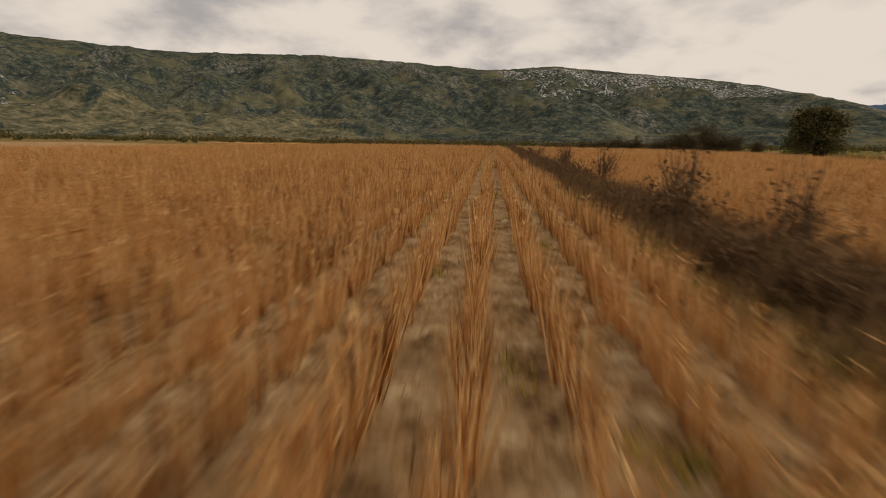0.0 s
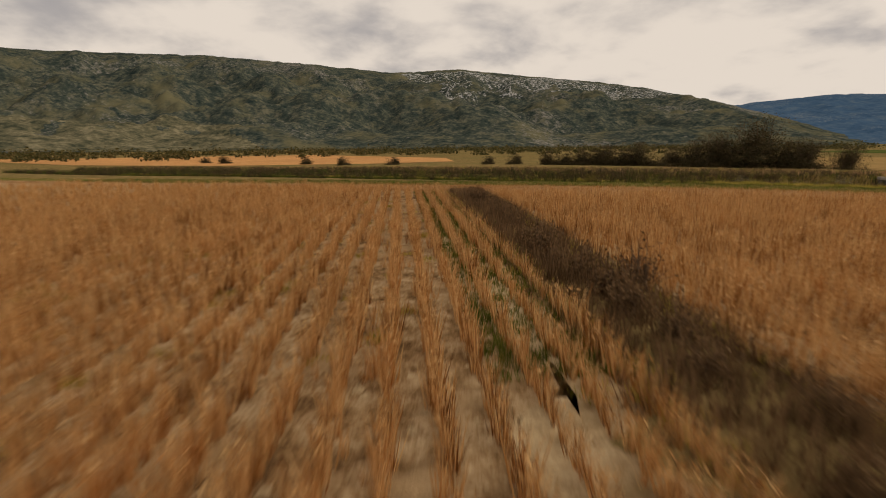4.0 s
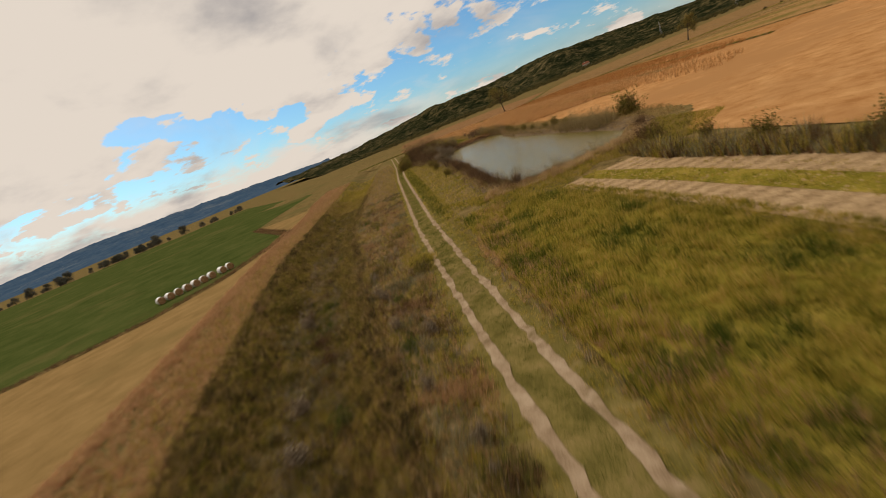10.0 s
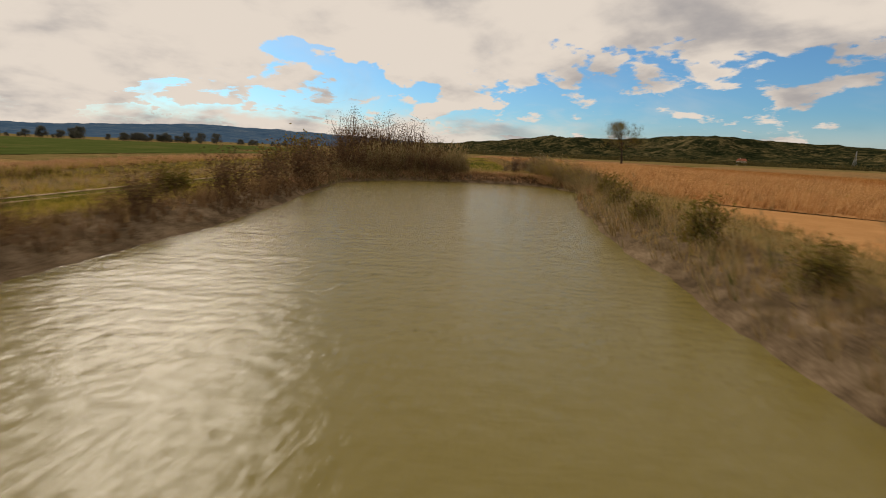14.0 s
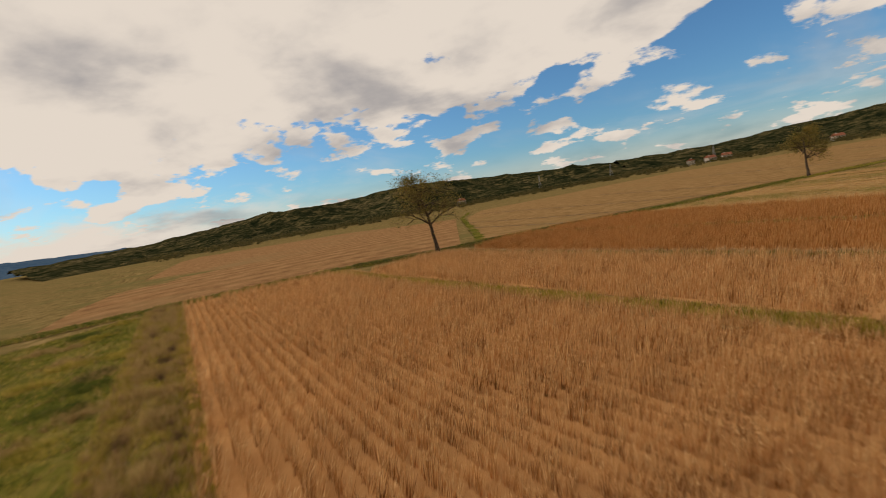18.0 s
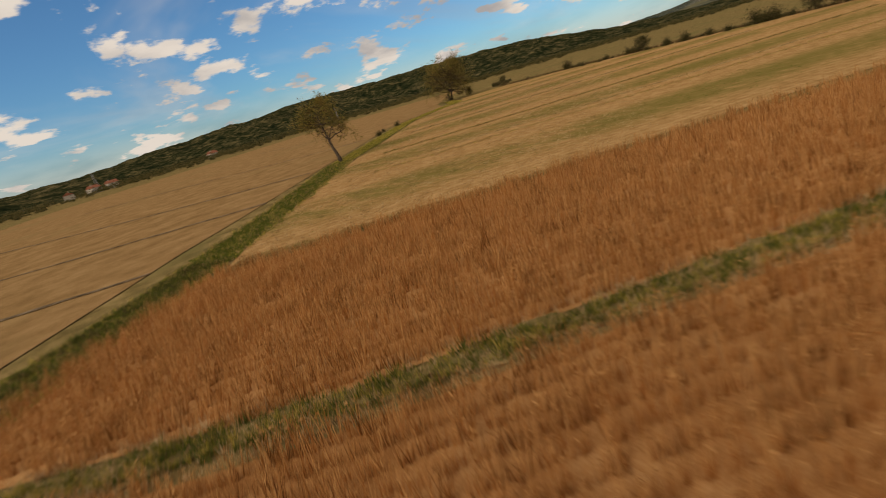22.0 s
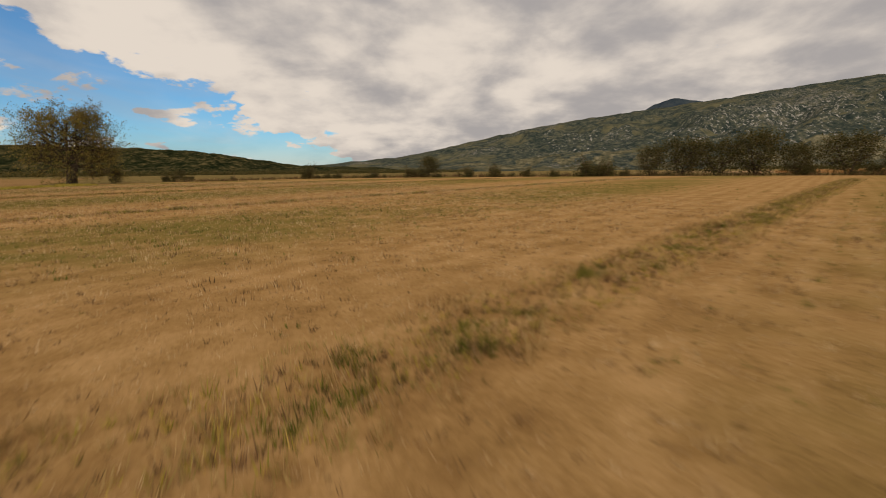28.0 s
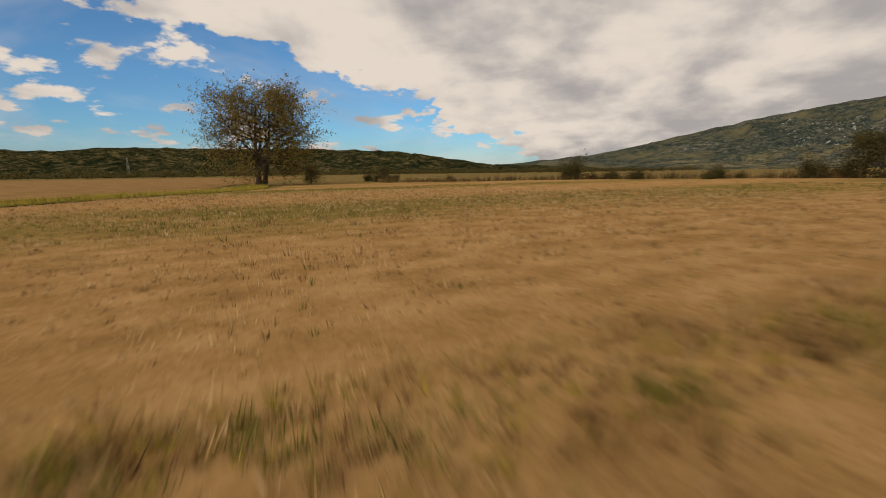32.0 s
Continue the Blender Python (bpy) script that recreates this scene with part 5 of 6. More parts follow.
scatter("bank_lawn", _p, SHORT, M["fresh"], "short mown green grass on the canal bank", "grass", 0.9, 2.0, ground_z, 92)
_p = band_points([(-34, 146.5), (5, 117.2), (30, 101.2), (36, 97.8), (46, 90.8), (53, 86.5)], 0.5, 9000, 292)
scatter("green_fringe", band_points([(-34, 145.6), (5, 116.3), (30, 100.4), (36, 97.0), (46, 90.1), (53, 85.8)], 0.5, 8000, 296), GRASS, M["fresh"], "bright green grass along the edge of the canal bank", "grass", 0.3, 0.7, ground_z, 296)
scatter("golden_fringe", _p, GRASS, M["olive"], "golden dry grass along the edge of the canal bank", "grass", 0.5, 1.1, ground_z, 292)
scatter("lush_dry", area_points(LUSH, 16000, 193), GRASS, M["dry"], "brown tufts in the green meadow", "grass", 0.5, 1.0, relief, 193)
_p = area_points(LUSH, 36000, 93)
scatter("lush_grass", _p, GRASS, M["fresh"], "thick green grass of the low meadow", "grass", 0.5, 1.05, relief, 93)
scatter("lush_seedheads", area_points(LUSH, 22000, 94), GRASS, M["olive"], "yellowing tufts in the green meadow", "grass", 0.5, 1.0, relief, 94)
for _k, (_n, _m, _low, _high, _lab) in enumerate(((60, "green_leaf", 0.5, 1.1, "dark green herb clumps in the low meadow"), (80, "dry", 0.6, 1.3, "brown lodged tufts in the low meadow"), (60, "olive", 0.7, 1.4, "yellow-green lodged grass in the low meadow"))):
    _g = np.random.default_rng(610 + _k)
    _c = area_points(LUSH, _n, 620 + _k)
    _p = _c[_g.integers(0, len(_c), _n * 80)] + _g.normal(0, 0.7, (_n * 80, 2))
    _p = _p[inside(_p, LUSH)]
    scatter("meadow_clumps", _p, GRASS, M[_m], _lab, "grass", _low, _high, relief, 630 + _k, lean=(0.3, 0.3), lumpy=0.4)
_p = np.r_[band_points([(112, 28), (120, 19), (132, 5), (150, -13), (170, -28)], 5.5, 9000, 95), band_points([(176, -40), (172, -50), (168, -56), (150, -52)], 3.0, 3000, 96)]
_p = _p[~inside(_p, POND) & off_road(_p, 2.0)]
_k = line_distance(_p, POND + POND[:1])[0] + np.random.default_rng(195).normal(0, 0.5, len(_p))
scatter("shore_grass", _p[_k > 2.4], GRASS, M["olive"], "olive grass behind the pond shore", "grass", 0.4, 1.0, ground_z, 95, lumpy=0.4)
scatter("shore_grass", _p[(_k <= 2.4) & (_k > 1.4)], TALL, M["dry"], "brown rank grass along the pond", "grass", 0.35, 0.85, ground_z, 197, lumpy=0.4)
scatter("shore_brush", _p[_k <= 1.8], TALL, M["brush"], "dark dead brush along the pond", "grass", 0.5, 1.1, ground_z, 196, lumpy=0.4)
_p = band_points([(98, 24), (99, 10), (106, -4), (116, -12), (134, -30), (146, -44)], 4.0, 8000, 97)
_p = _p[~inside(_p, POND)]
scatter("shore_grass", _p, TALL, M["dry"], "brown rank grass along the pond", "grass", 0.25, 0.6, ground_z, 97)
for k, (line, w, n, mats, lab) in enumerate(((STRIP_1[:7], 2.2, 8000, "green_leaf", "dark green weeds of the field strip"), (STRIP_1[:7], 2.0, 10000, "fresh", "thick green grass of the field strip"), (STRIP_1[:7], 2.6, 4000, "olive", "yellowing grass of the field strip"), (STRIP_1[:7], 2.8, 4500, "dry", "brown grass of the field strip"), (STRIP_2, 1.0, 11000, "olive", "dry grass strip between crops"), (STRIP_2, 0.6, 4500, "olive", "olive grass strip between crops"), (STRIP_2, 1.7, 11000, "soy_pale", "pale straw along the grass strip"), (STRIP_3, 0.75, 7000, "green_leaf", "dry grass strip between crops"), (STRIP_3, 0.6, 3000, "olive", "olive grass strip between crops"), (STRIP_3, 1.8, 13000, "pale_straw", "pale straw along the grass strip"), (STRIP_4, 0.7, 7000, "green_leaf", "dry grass strip between crops"), (STRIP_4, 1.2, 5000, "pale_straw", "pale straw along the grass strip"), (STRIP_4, 0.5, 3500, "olive", "olive grass strip between crops"), (STRIP_5, 0.5, 5000, "dry", "weedy edge of the stubble"), (STRIP_1[6:], 2.2, 5000, "olive", "far green grass strip"), (STRIP_1[1:6], 2.0, 6000, "leaf_dark", "dark brambles of the field strip"))):
    _p = band_points(line, w, n, 100 + k)
    scatter("strip_grass", _p, GRASS, M[mats], lab, "grass", 0.5, 1.1, relief, 100 + k, 0.04)
_p = band_points([(7.6, 66), (10.2, 96)], 1.1, 5200, 310)
scatter("hedge_green", _p, GRASS, M["fresh"], "fresh green grass at the end of the hedge", "grass", 0.35, 0.8, relief, 310, 0.03)
_p = band_points(HEDGE, 1.7, 7000, 311, lo=0.9)
scatter("hedge_fringe", _p, GRASS, M["brush"], "ragged dead grass along the hedge", "grass", 0.5, 1.3, relief, 311, 0.03)
_p = band_points(HEDGE, 1.15, 9000, 110)
scatter("hedge_weeds", _p, TALL, M["brush"], "dark dead weeds filling the ditch", "weeds", 0.5, 1.0, relief, 110, 0.03)
_p = band_points(HEDGE, 1.5, 4000, 111, lo=0.7)
scatter("hedge_grass", _p, GRASS, M["olive"], "green grass at the foot of the hedge", "grass", 0.5, 1.0, relief, 111, 0.03)
_p = band_points(HEDGE_2, 2.2, 3500, 212, lo=0.6)
scatter("ditch_straw", _p, TALL, M["straw"], "pale dry grass along the ditch", "grass", 0.4, 0.9, relief, 212, 0.03)
_p = band_points(HEDGE_2, 2.3, 15000, 213)
scatter("ditch_herbs", _p, GRASS, M["olive"], "olive herbs in the ditch", "weeds", 0.6, 1.2, relief, 213, 0.03)
_p = band_points(HEDGE_2, 1.2, 12000, 112)
_p = _p[lumps(_p * 0.45) + np.random.default_rng(113).normal(0, 0.4, len(_p)) > 0.15]
scatter("ditch_weeds", _p, TALL, M["dry"], "tangled brown weeds in the ditch", "weeds", 0.4, 1.0, relief, 112, 0.03, lumpy=0.5)

_p = band_points([(214, -2.5), (172.7, 13), (159, 36.5), (157, 48), (161.8, 62), (197, 130)], 1.2, 5000, 113)
scatter("field_edge_weeds", _p, TALL, M["brush"], "dark dead weeds between tan soil and wheat", "weeds", 0.4, 0.8, relief, 113, 0.03)
SHORE_LAWN = [(93, 21), (101, 24.4), (103, 29.8), (110, 31), (119, 26.5), (112, 27), (107, 25.5), (101.5, 18), (99, 9), (92, 12)]
_p = area_points(SHORE_LAWN, 26000, 114)
_p = _p[~inside(_p, POND) & off_road(_p, 1.6)]
scatter("shore_lawn", _p, GRASS, M["olive"], "olive and green grass behind the pond shore", "grass", 0.4, 0.9, ground_z, 114)
_p = band_points([(118, 30), (130, 17), (150, -4), (170, -24)], 1.6, 6000, 115)
_p = _p[off_road(_p, 1.4)]
scatter("shore_lawn", _p, GRASS, M["fresh"], "green grass between track and pond", "grass", 0.4, 0.9, ground_z, 115)
# reeds round the pond, open where the meadow meets the far shore
WEST_SHORE = [(101, 16), (102.2, 7), (107.2, 1.2), (117.2, -9.3), (125.2, -17.3), (135.2, -26.8), (145.2, -38.8), (150.5, -47), (157.5, -50.5)]
_p = np.r_[band_points(WEST_SHORE[2:], 1.3, 700, 120), band_points([(150.5, -47), (157.5, -51)], 1.6, 450, 121), band_points([(166.5, -44), (170, -38), (168.6, -30.5), (160, -23)], 2.0, 1000, 122), band_points([(111, 26.0), (106.5, 23.2), (103.0, 17.5)], 1.0, 420, 123)]
_f = np.r_[band_points([(166.8, -46.5), (169.5, -45.5), (171.5, -42), (171, -36)], 1.6, 1500, 125)]
_g = band_points([(152, -49.5), (157.5, -51.6), (160, -53.2)], 1.5, 640, 126)
scatter("reeds", _g[:320], REEDS, M["reed"], "leaning tan reeds on the pond shore", "reeds", 0.6, 1.0, ground_z, 126, lean=(0.55, 0.75))
scatter("reeds", _g[320:440], REEDS, M["red"], "leaning ruddy dead reeds on the pond shore", "reeds", 0.5, 0.9, ground_z, 136, lean=(0.45, 0.7))
scatter("reeds", _g[440:], REEDS, M["olive"], "olive reeds among dead ones on the pond shore", "reeds", 0.5, 0.9, ground_z, 146, lean=(0.4, 0.6))
scatter("reeds", _f, REEDS, M["reed"], "tall brown reeds with plumes at the end of the pond", "reeds", 0.75, 1.35, ground_z, 125, lean=(-0.22, 0.1))
_f = band_points([(158, -50.8), (162, -50.2), (166, -47.8), (168.5, -44.5)], 1.3, 1500, 127)
_q = band_points(POND[6:13], 1.3, 9000, 129)
_q = _q[~inside(_q, POND)]
_k = np.random.default_rng(139).random(len(_q)) + 0.3 * lumps(_q)
scatter("shore_tangle", _q[_k < 0.5], GRASS, M["brush"], "dead brown tangle along the water's edge", "grass", 0.4, 1.1, ground_z, 129)
scatter("shore_straw", _q[_k >= 0.5], GRASS, M["red"], "pinkish dead stalks along the water's edge", "grass", 0.4, 1.1, ground_z, 139)
scatter("shore_stalks", _f, TALL, M["dry"], "brown rank stalks on the pond's end", "grass", 0.35, 0.9, ground_z, 127)
FLAT = [tuft(r0, 7, 0.35, 0.25, 0.03, 4.5) for _ in range(5)]
_f = band_points([(155, -50.2), (159.5, -51.4), (163.5, -50.6), (166.5, -48)], 1.7, 2600, 128)
scatter("fallen_reeds", _f, FLAT, M["red"], "pinkish fallen reed stalks on the shore", "reeds", 0.6, 1.4, ground_z, 128, 0.08)
scatter("reeds", band_points([(106.5, 1.5), (112, -4), (118, -10)], 1.3, 420, 130), REEDS, M["reed"], "green and tan reeds on the pond shore", "reeds", 0.6, 1.0, ground_z, 130)
scatter("reeds", _p, REEDS, M["reed"], "tan reeds with pale plumes along the pond", "reeds", 0.3, 0.65, ground_z, 120, lean=(0.2, 0.3), lumpy=0.45)


def tube(path, radii, sides=6):
    """A tapered tube along a path: vertices and quads."""
    V, F = [], []
    for i, (p, r) in enumerate(zip(path, radii)):
        t = Vector(path[min(i + 1, len(path) - 1)]) - Vector(path[max(i - 1, 0)])
        q = t.to_track_quat("Z", "Y")
        for k in range(sides):
            a = 2 * math.pi * k / sides
            V.append(Vector(p) + q @ Vector((math.cos(a) * r, math.sin(a) * r, 0)))
        if i:
            b = (i - 1) * sides
            F += [(b + k, b + (k + 1) % sides, b + sides + (k + 1) % sides, b + sides + k) for k in range(sides)]
    return V, F


def join_tubes(tubes):
    V, F = [], []
    for v, f in tubes:
        n = len(V)
        V += v
        F += [tuple(i + n for i in q) for q in f]
    return np.array([tuple(v) for v in V]), np.array(F)


def leaf_quads(rng, centres, size):
    """Small four-cornered leaves at the given places, turned at random."""
    n = len(centres)
    a, b = rng.normal(size=(n, 3)), rng.normal(size=(n, 3))
    a /= np.linalg.norm(a, axis=1)[:, None]
    b -= (a * b).sum(1)[:, None] * a
    b /= np.linalg.norm(b, axis=1)[:, None]
    s = size * rng.uniform(0.6, 1.3, n)[:, None]
    v = np.stack([centres - a * s, centres + b * s * 0.55, centres + a * s, centres - b * s * 0.55], 1).reshape(-1, 3)
    return v, np.arange(4 * n).reshape(-1, 4)


def hang(ob, parent):
    ob.parent = parent
    return ob


def branch(rng, start, way, length, radius, depth, limbs, tips, sag=0.0, spread=0.75):
    path, radii, p, d = [Vector(start)], [radius], Vector(start), Vector(way).normalized()
    n = 5 if depth else 4
    for k in range(n):
        d = (d + Vector(rng.normal(0, 0.16, 3)) + Vector((0, 0, 0.05 - sag))).normalized()
        p = p + d * length / n
        path.append(p.copy())
        radii.append(radius * (1 - 0.75 * (k + 1) / n))
        if depth and k >= 1:
            for _ in range(2 if k < n - 1 else 1):
                side = Vector(rng.normal(0, 1, 3))
                side = (side - d * side.dot(d)).normalized()
                w = (d * (1 - spread * 0.5) + side * spread).normalized()
                branch(rng, p, w, length * rng.uniform(0.48, 0.68), radii[-1] * 0.72, depth - 1, limbs, tips, sag, spread)
    limbs.append((path, radii))
    if depth <= 1:
        tips += path[2:]


def tree(name, where, height, trunks, leaves, leaf_size, leaf_mat, label, seed, clump=0.55, lean=(0, 0), clear=0.25, depth=2, spread=0.75, squat=1.0, crown=1.0):
    """A tree of tapered trunk, limbs and many small leaves."""
    rng = np.random.default_rng(seed)
    top = new(name)
    z = float(ground_z([where])[0])
    top.location = (*where, z)
    limbs, tips, boles = [], [], []
    for k in range(trunks):
        a = 2 * math.pi * k / max(1, trunks) + 0.4
        start = Vector((math.cos(a), math.sin(a), 0)) * (0.03 * height if trunks > 1 else 0)
        p, path, radii = start.copy(), [start - Vector((0, 0, 0.25))], [0.030 * height]
        d = Vector((lean[0] + 0.22 * math.cos(a) * (trunks > 1), lean[1] + 0.22 * math.sin(a) * (trunks > 1), 1))
        n = 7
        for i in range(n):
            d = (d + Vector(rng.normal(0, 0.06, 3))).normalized()
            p = p + d * height * 0.72 / n
            path.append(p.copy())
            radii.append(0.022 * height * (1 - 0.8 * (i + 1) / n))
            if (i + 1) / n > clear:
                for _ in range(3):
                    ang = rng.uniform(0, 2 * math.pi)
                    w = Vector((math.cos(ang) * squat, math.sin(ang) * squat, rng.uniform(-0.05, 0.75)))
                    branch(rng, p, w, height * 0.36 * math.sin(math.pi * (0.22 + 0.62 * (i + 1) / n)) * crown, radii[-1] * 0.6, depth - 1, limbs, tips, 0.02, spread)
        boles.append((path, radii))
    v, f = join_tubes([tube(q, r, 8) for q, r in boles])
    hang(mesh_object("trunk", v, f, M["bark"], smooth=True), top)
    v, f = join_tubes([tube(q, r, 4) for q, r in limbs])
    hang(mesh_object("branch_frame", v, f, M["bark"], smooth=True), top)
    t = np.array([tuple(q) for q in tips])
    keep = rng.integers(0, len(t), leaves)
    c = t[keep] + rng.normal(0, clump * 0.5, (leaves, 3))
    v, f = leaf_quads(rng, c, leaf_size)
    hang(mesh_object("crown", v, f, leaf_mat), top)
    return tagged(top, label, "tree")


def shrub(name, where, width, height, leaves, leaf_size, leaf_mat, label, seed, stems=9, group="", category="shrub", gaps=0.45):
    """A bush of many thin stems and a broken cloud of small leaves."""
    rng = np.random.default_rng(seed)
    top = new(name)
    top.location = (*where, float(ground_z([where])[0]))
    tubes, ends = [], []
    for k in range(stems):
        a, out = rng.uniform(0, 2 * math.pi), rng.uniform(0.15, 0.85)
        tip = Vector((math.cos(a) * out * width / 2, math.sin(a) * out * width / 2, height * rng.uniform(0.65, 1.0) * (1.1 - 0.35 * out)))
        foot = Vector((math.cos(a) * 0.08 * width, math.sin(a) * 0.08 * width, -0.1))
        path = [foot + (tip - foot) * u + Vector(rng.normal(0, 0.03 * height, 3)) * (u > 0) for u in (0, 0.33, 0.66, 1.0)]
        tubes.append(tube(path, [0.012 * height, 0.009 * height, 0.006 * height, 0.002 * height], 4))
        ends += path[1:]
        for _ in range(3):
            b = path[2] + Vector(rng.normal(0, 0.16 * width, 3)) * 0.8
            b.z = min(max(b.z, 0.1 * height), height)
            tubes.append(tube([path[1], (path[1] + b) / 2, b], [0.006 * height, 0.004 * height, 0.002 * height], 3 + 1))
            ends += [b, (path[1] + b) / 2]
    v, f = join_tubes(tubes)
    hang(mesh_object("branch_frame", v, f, M["twig"], smooth=True), top)
    e = np.array([tuple(q) for q in ends])
    c = e[rng.integers(0, len(e), leaves)] + rng.normal(0, 1, (leaves, 3)) * (0.055 * width, 0.055 * width, 0.055 * height)
    # the lower part of the bush is filled down to the ground, in clumps
    dome = rng.random(leaves) < 0.5
    hub = rng.normal(0, 1, (14, 3))
    hub = hub / np.linalg.norm(hub, axis=1)[:, None] * rng.uniform(0.35, 1.0, (14, 1)) * (width * 0.46, width * 0.46, height * 0.62)
    hub[:, 2] = np.abs(hub[:, 2])
    pick = hub[rng.integers(0, 14, leaves)] + rng.normal(0, 1, (leaves, 3)) * (width * 0.10, width * 0.10, height * 0.10)
    c = np.where(dome[:, None], pick, c)
    c[:, 2] = np.abs(c[:, 2])
    v, f = leaf_quads(rng, c, leaf_size)
    hang(mesh_object("foliage", v, f, leaf_mat), top)
    return tagged(top, label, category, group)


def plant_copies(ob, places, seed, low=0.8, high=1.2, follow=ground_z, stretch=0.15):
    rng = np.random.default_rng(seed)
    for x, y, *s in places:
        k = (s[0] if s else 1.0) * rng.uniform(low, high)
        m = pose(x, y, float(follow([(x, y)])[0]) - 0.03, 0, 0, rng.uniform(0, 360))
        c = copy_thing(ob, m)
        c.scale = (k * rng.uniform(1 - stretch, 1 + stretch), k * rng.uniform(1 - stretch, 1 + stretch), k * rng.uniform(1 - stretch, 1 + stretch))


# lone trees on the field strip
tree("tree", (200.6, -141.6), 15.5, 1, 9000, 0.10, M["leaf"], "tall lone tree with a thin autumn crown on the field strip", 5, clump=0.6, lean=(0.20, -0.08), clear=0.36, squat=0.95, depth=3, crown=0.9)
tree("tree", (127.0, -198.6), 14.5, 1, 7000, 0.12, M["leaf"], "slender leaning tree beside the green strip", 8, clump=0.6, lean=(0.05, -0.26), clear=0.34, squat=0.9, depth=3, crown=0.8)
tree("tree", (9.0, -255.0), 20.0, 3, 30000, 0.15, M["leaf"], "large spreading twin-trunked tree with yellowing leaves", 21, clump=0.5, clear=0.15, squat=1.2, depth=3, crown=1.1)
tree("tree", (57.0, 72.5), 8.5, 1, 9000, 0.22, M["leaf_dark"], "dark round tree behind the soybean field", 31, clump=0.9, clear=0.12, squat=1.2)
tree("tree", (141.0, -5.2), 4.6, 2, 9000, 0.055, M["grey_brush"], "small half-bare tree on the pond bank", 33, clump=0.2, clear=0.3)

# hedge between the soybean fields
hb = shrub("hedge_shrub", (4.6, 9.0), 1.7, 1.5, 900, 0.07, M["brush"], "dark brown withered shrub in the field ditch", 41, 12, "shrubs of the field hedge")
_r = np.random.default_rng(7)
plant_copies(hb, [(float(np.interp(y, [0, 50, 95], [4.1, 8.4, 13.0])) + _r.normal(0, 0.35), y, _r.uniform(0.5, 1.0)) for y in np.arange(-6, 90, 1.35)], 8, 0.6, 1.0)
hd = shrub("dead_shrub", (5.6, 7.2), 1.6, 1.9, 260, 0.05, M["brush"], "bare twiggy weed standing above the hedge", 42, 14, "tall weeds of the hedge")
plant_copies(hd, [(6.2, 12.0), (7.6, 22.0, 1.0), (6.9, 27), (8.6, 33), (9.6, 47), (11.6, 70, 0.8)], 9)

# thicket by the canal
tk = shrub("thicket_shrub", (63, 131), 8.5, 4.0, 9000, 0.12, M["thicket"], "dense dark shrub of the canal thicket", 44, 14, "shrubs of the canal thicket")
plant_copies(tk, [(45, 152, 0.6), (49, 147, 0.7), (53, 143, 0.75), (57, 138, 0.8), (60, 134, 0.8), (67, 127, 1.0), (70, 124.5, 1.2), (73, 122, 1.0), (40, 160, 0.5), (47, 149.5, 0.6), (51, 145, 0.65), (55, 140.5, 0.7), (65, 129, 0.8), (35, 164, 0.45), (2, 178, 0.5), (-8, 190, 0.5), (-33, 208, 0.6), (-40, 214, 0.5), (14, 176, 0.45)], 10, 0.9, 1.1)
tl = shrub("thicket_tree", (70.5, 126.2), 9.5, 9.0, 12000, 0.12, M["thicket"], "half-bare grey-brown willow of the thicket", 45, 16, "shrubs of the canal thicket")
plant_copies(tl, [(74.5, 122, 0.8), (66, 130, 0.62), (78, 118, 0.55)], 11)
sw = shrub("shore_willow", (173.2, -44.4), 5.4, 6.0, 9000, 0.065, M["brush"], "tall half-bare brown willow brush on the pond shore", 145, 18, "willow brush of the pond")
plant_copies(sw, [(175.4, -41.6, 1.1), (177.2, -38, 1.05), (174.6, -38.6, 0.95), (172.2, -47.0, 0.7), (178.6, -42.4, 1.0), (176, -45, 0.8), (173.4, -34.5, 0.8)], 148, 0.92, 1.06)
cs = shrub("canal_shrub", (38, 103.5), 2.2, 1.4, 1500, 0.06, M["leaf"], "low green shrub on the canal bank", 46, 10, "shrubs along the canal")
plant_copies(cs, [(12, 113), (20, 110), (26, 112, 1.2), (27.5, 102, 0.7), (33, 108), (45, 99.5), (50, 99, 1.2), (52.5, 97.8, 1.3), (63, 92, 1.3), (66, 88, 1.4), (70, 86.5, 1.3), (78, 80), (90, 70), (100, 64, 1.2), (112, 55), (124, 46.5, 1.6), (126, 44, 1.3), (108, 44.5, 0.8), (138, 33), (150, 22, 1.2)], 12)
sg = shrub("sage_shrub", (46, 98.4), 3.0, 2.2, 3200, 0.055, M["sage"], "grey-green wormwood clump in the canal", 247, 22, "wormwood of the canal")
plant_copies(sg, [(43.2, 100.2), (44.6, 99.4, 1.1), (47.4, 97.6), (48.8, 96.8, 1.1), (50.2, 96.0), (51.4, 95.0, 0.8), (41, 101.5, 0.9), (39, 102.8, 0.8), (36.5, 104.2, 0.8), (33, 106.4, 0.7)], 248)
cg = shrub("grey_shrub", (48, 96), 1.6, 1.7, 700, 0.06, M["grey_brush"], "pale grey wormwood shrub in the canal", 47, 16, "grey shrubs of the canal")
plant_copies(cg, [(44, 98), (46, 97.2), (49.5, 95.6), (51, 95, 1.1), (41, 100), (88, 66.5), (90, 64.2), (95, 66), (104, 60, 1.1), (107, 57.5), (118, 49)], 13)

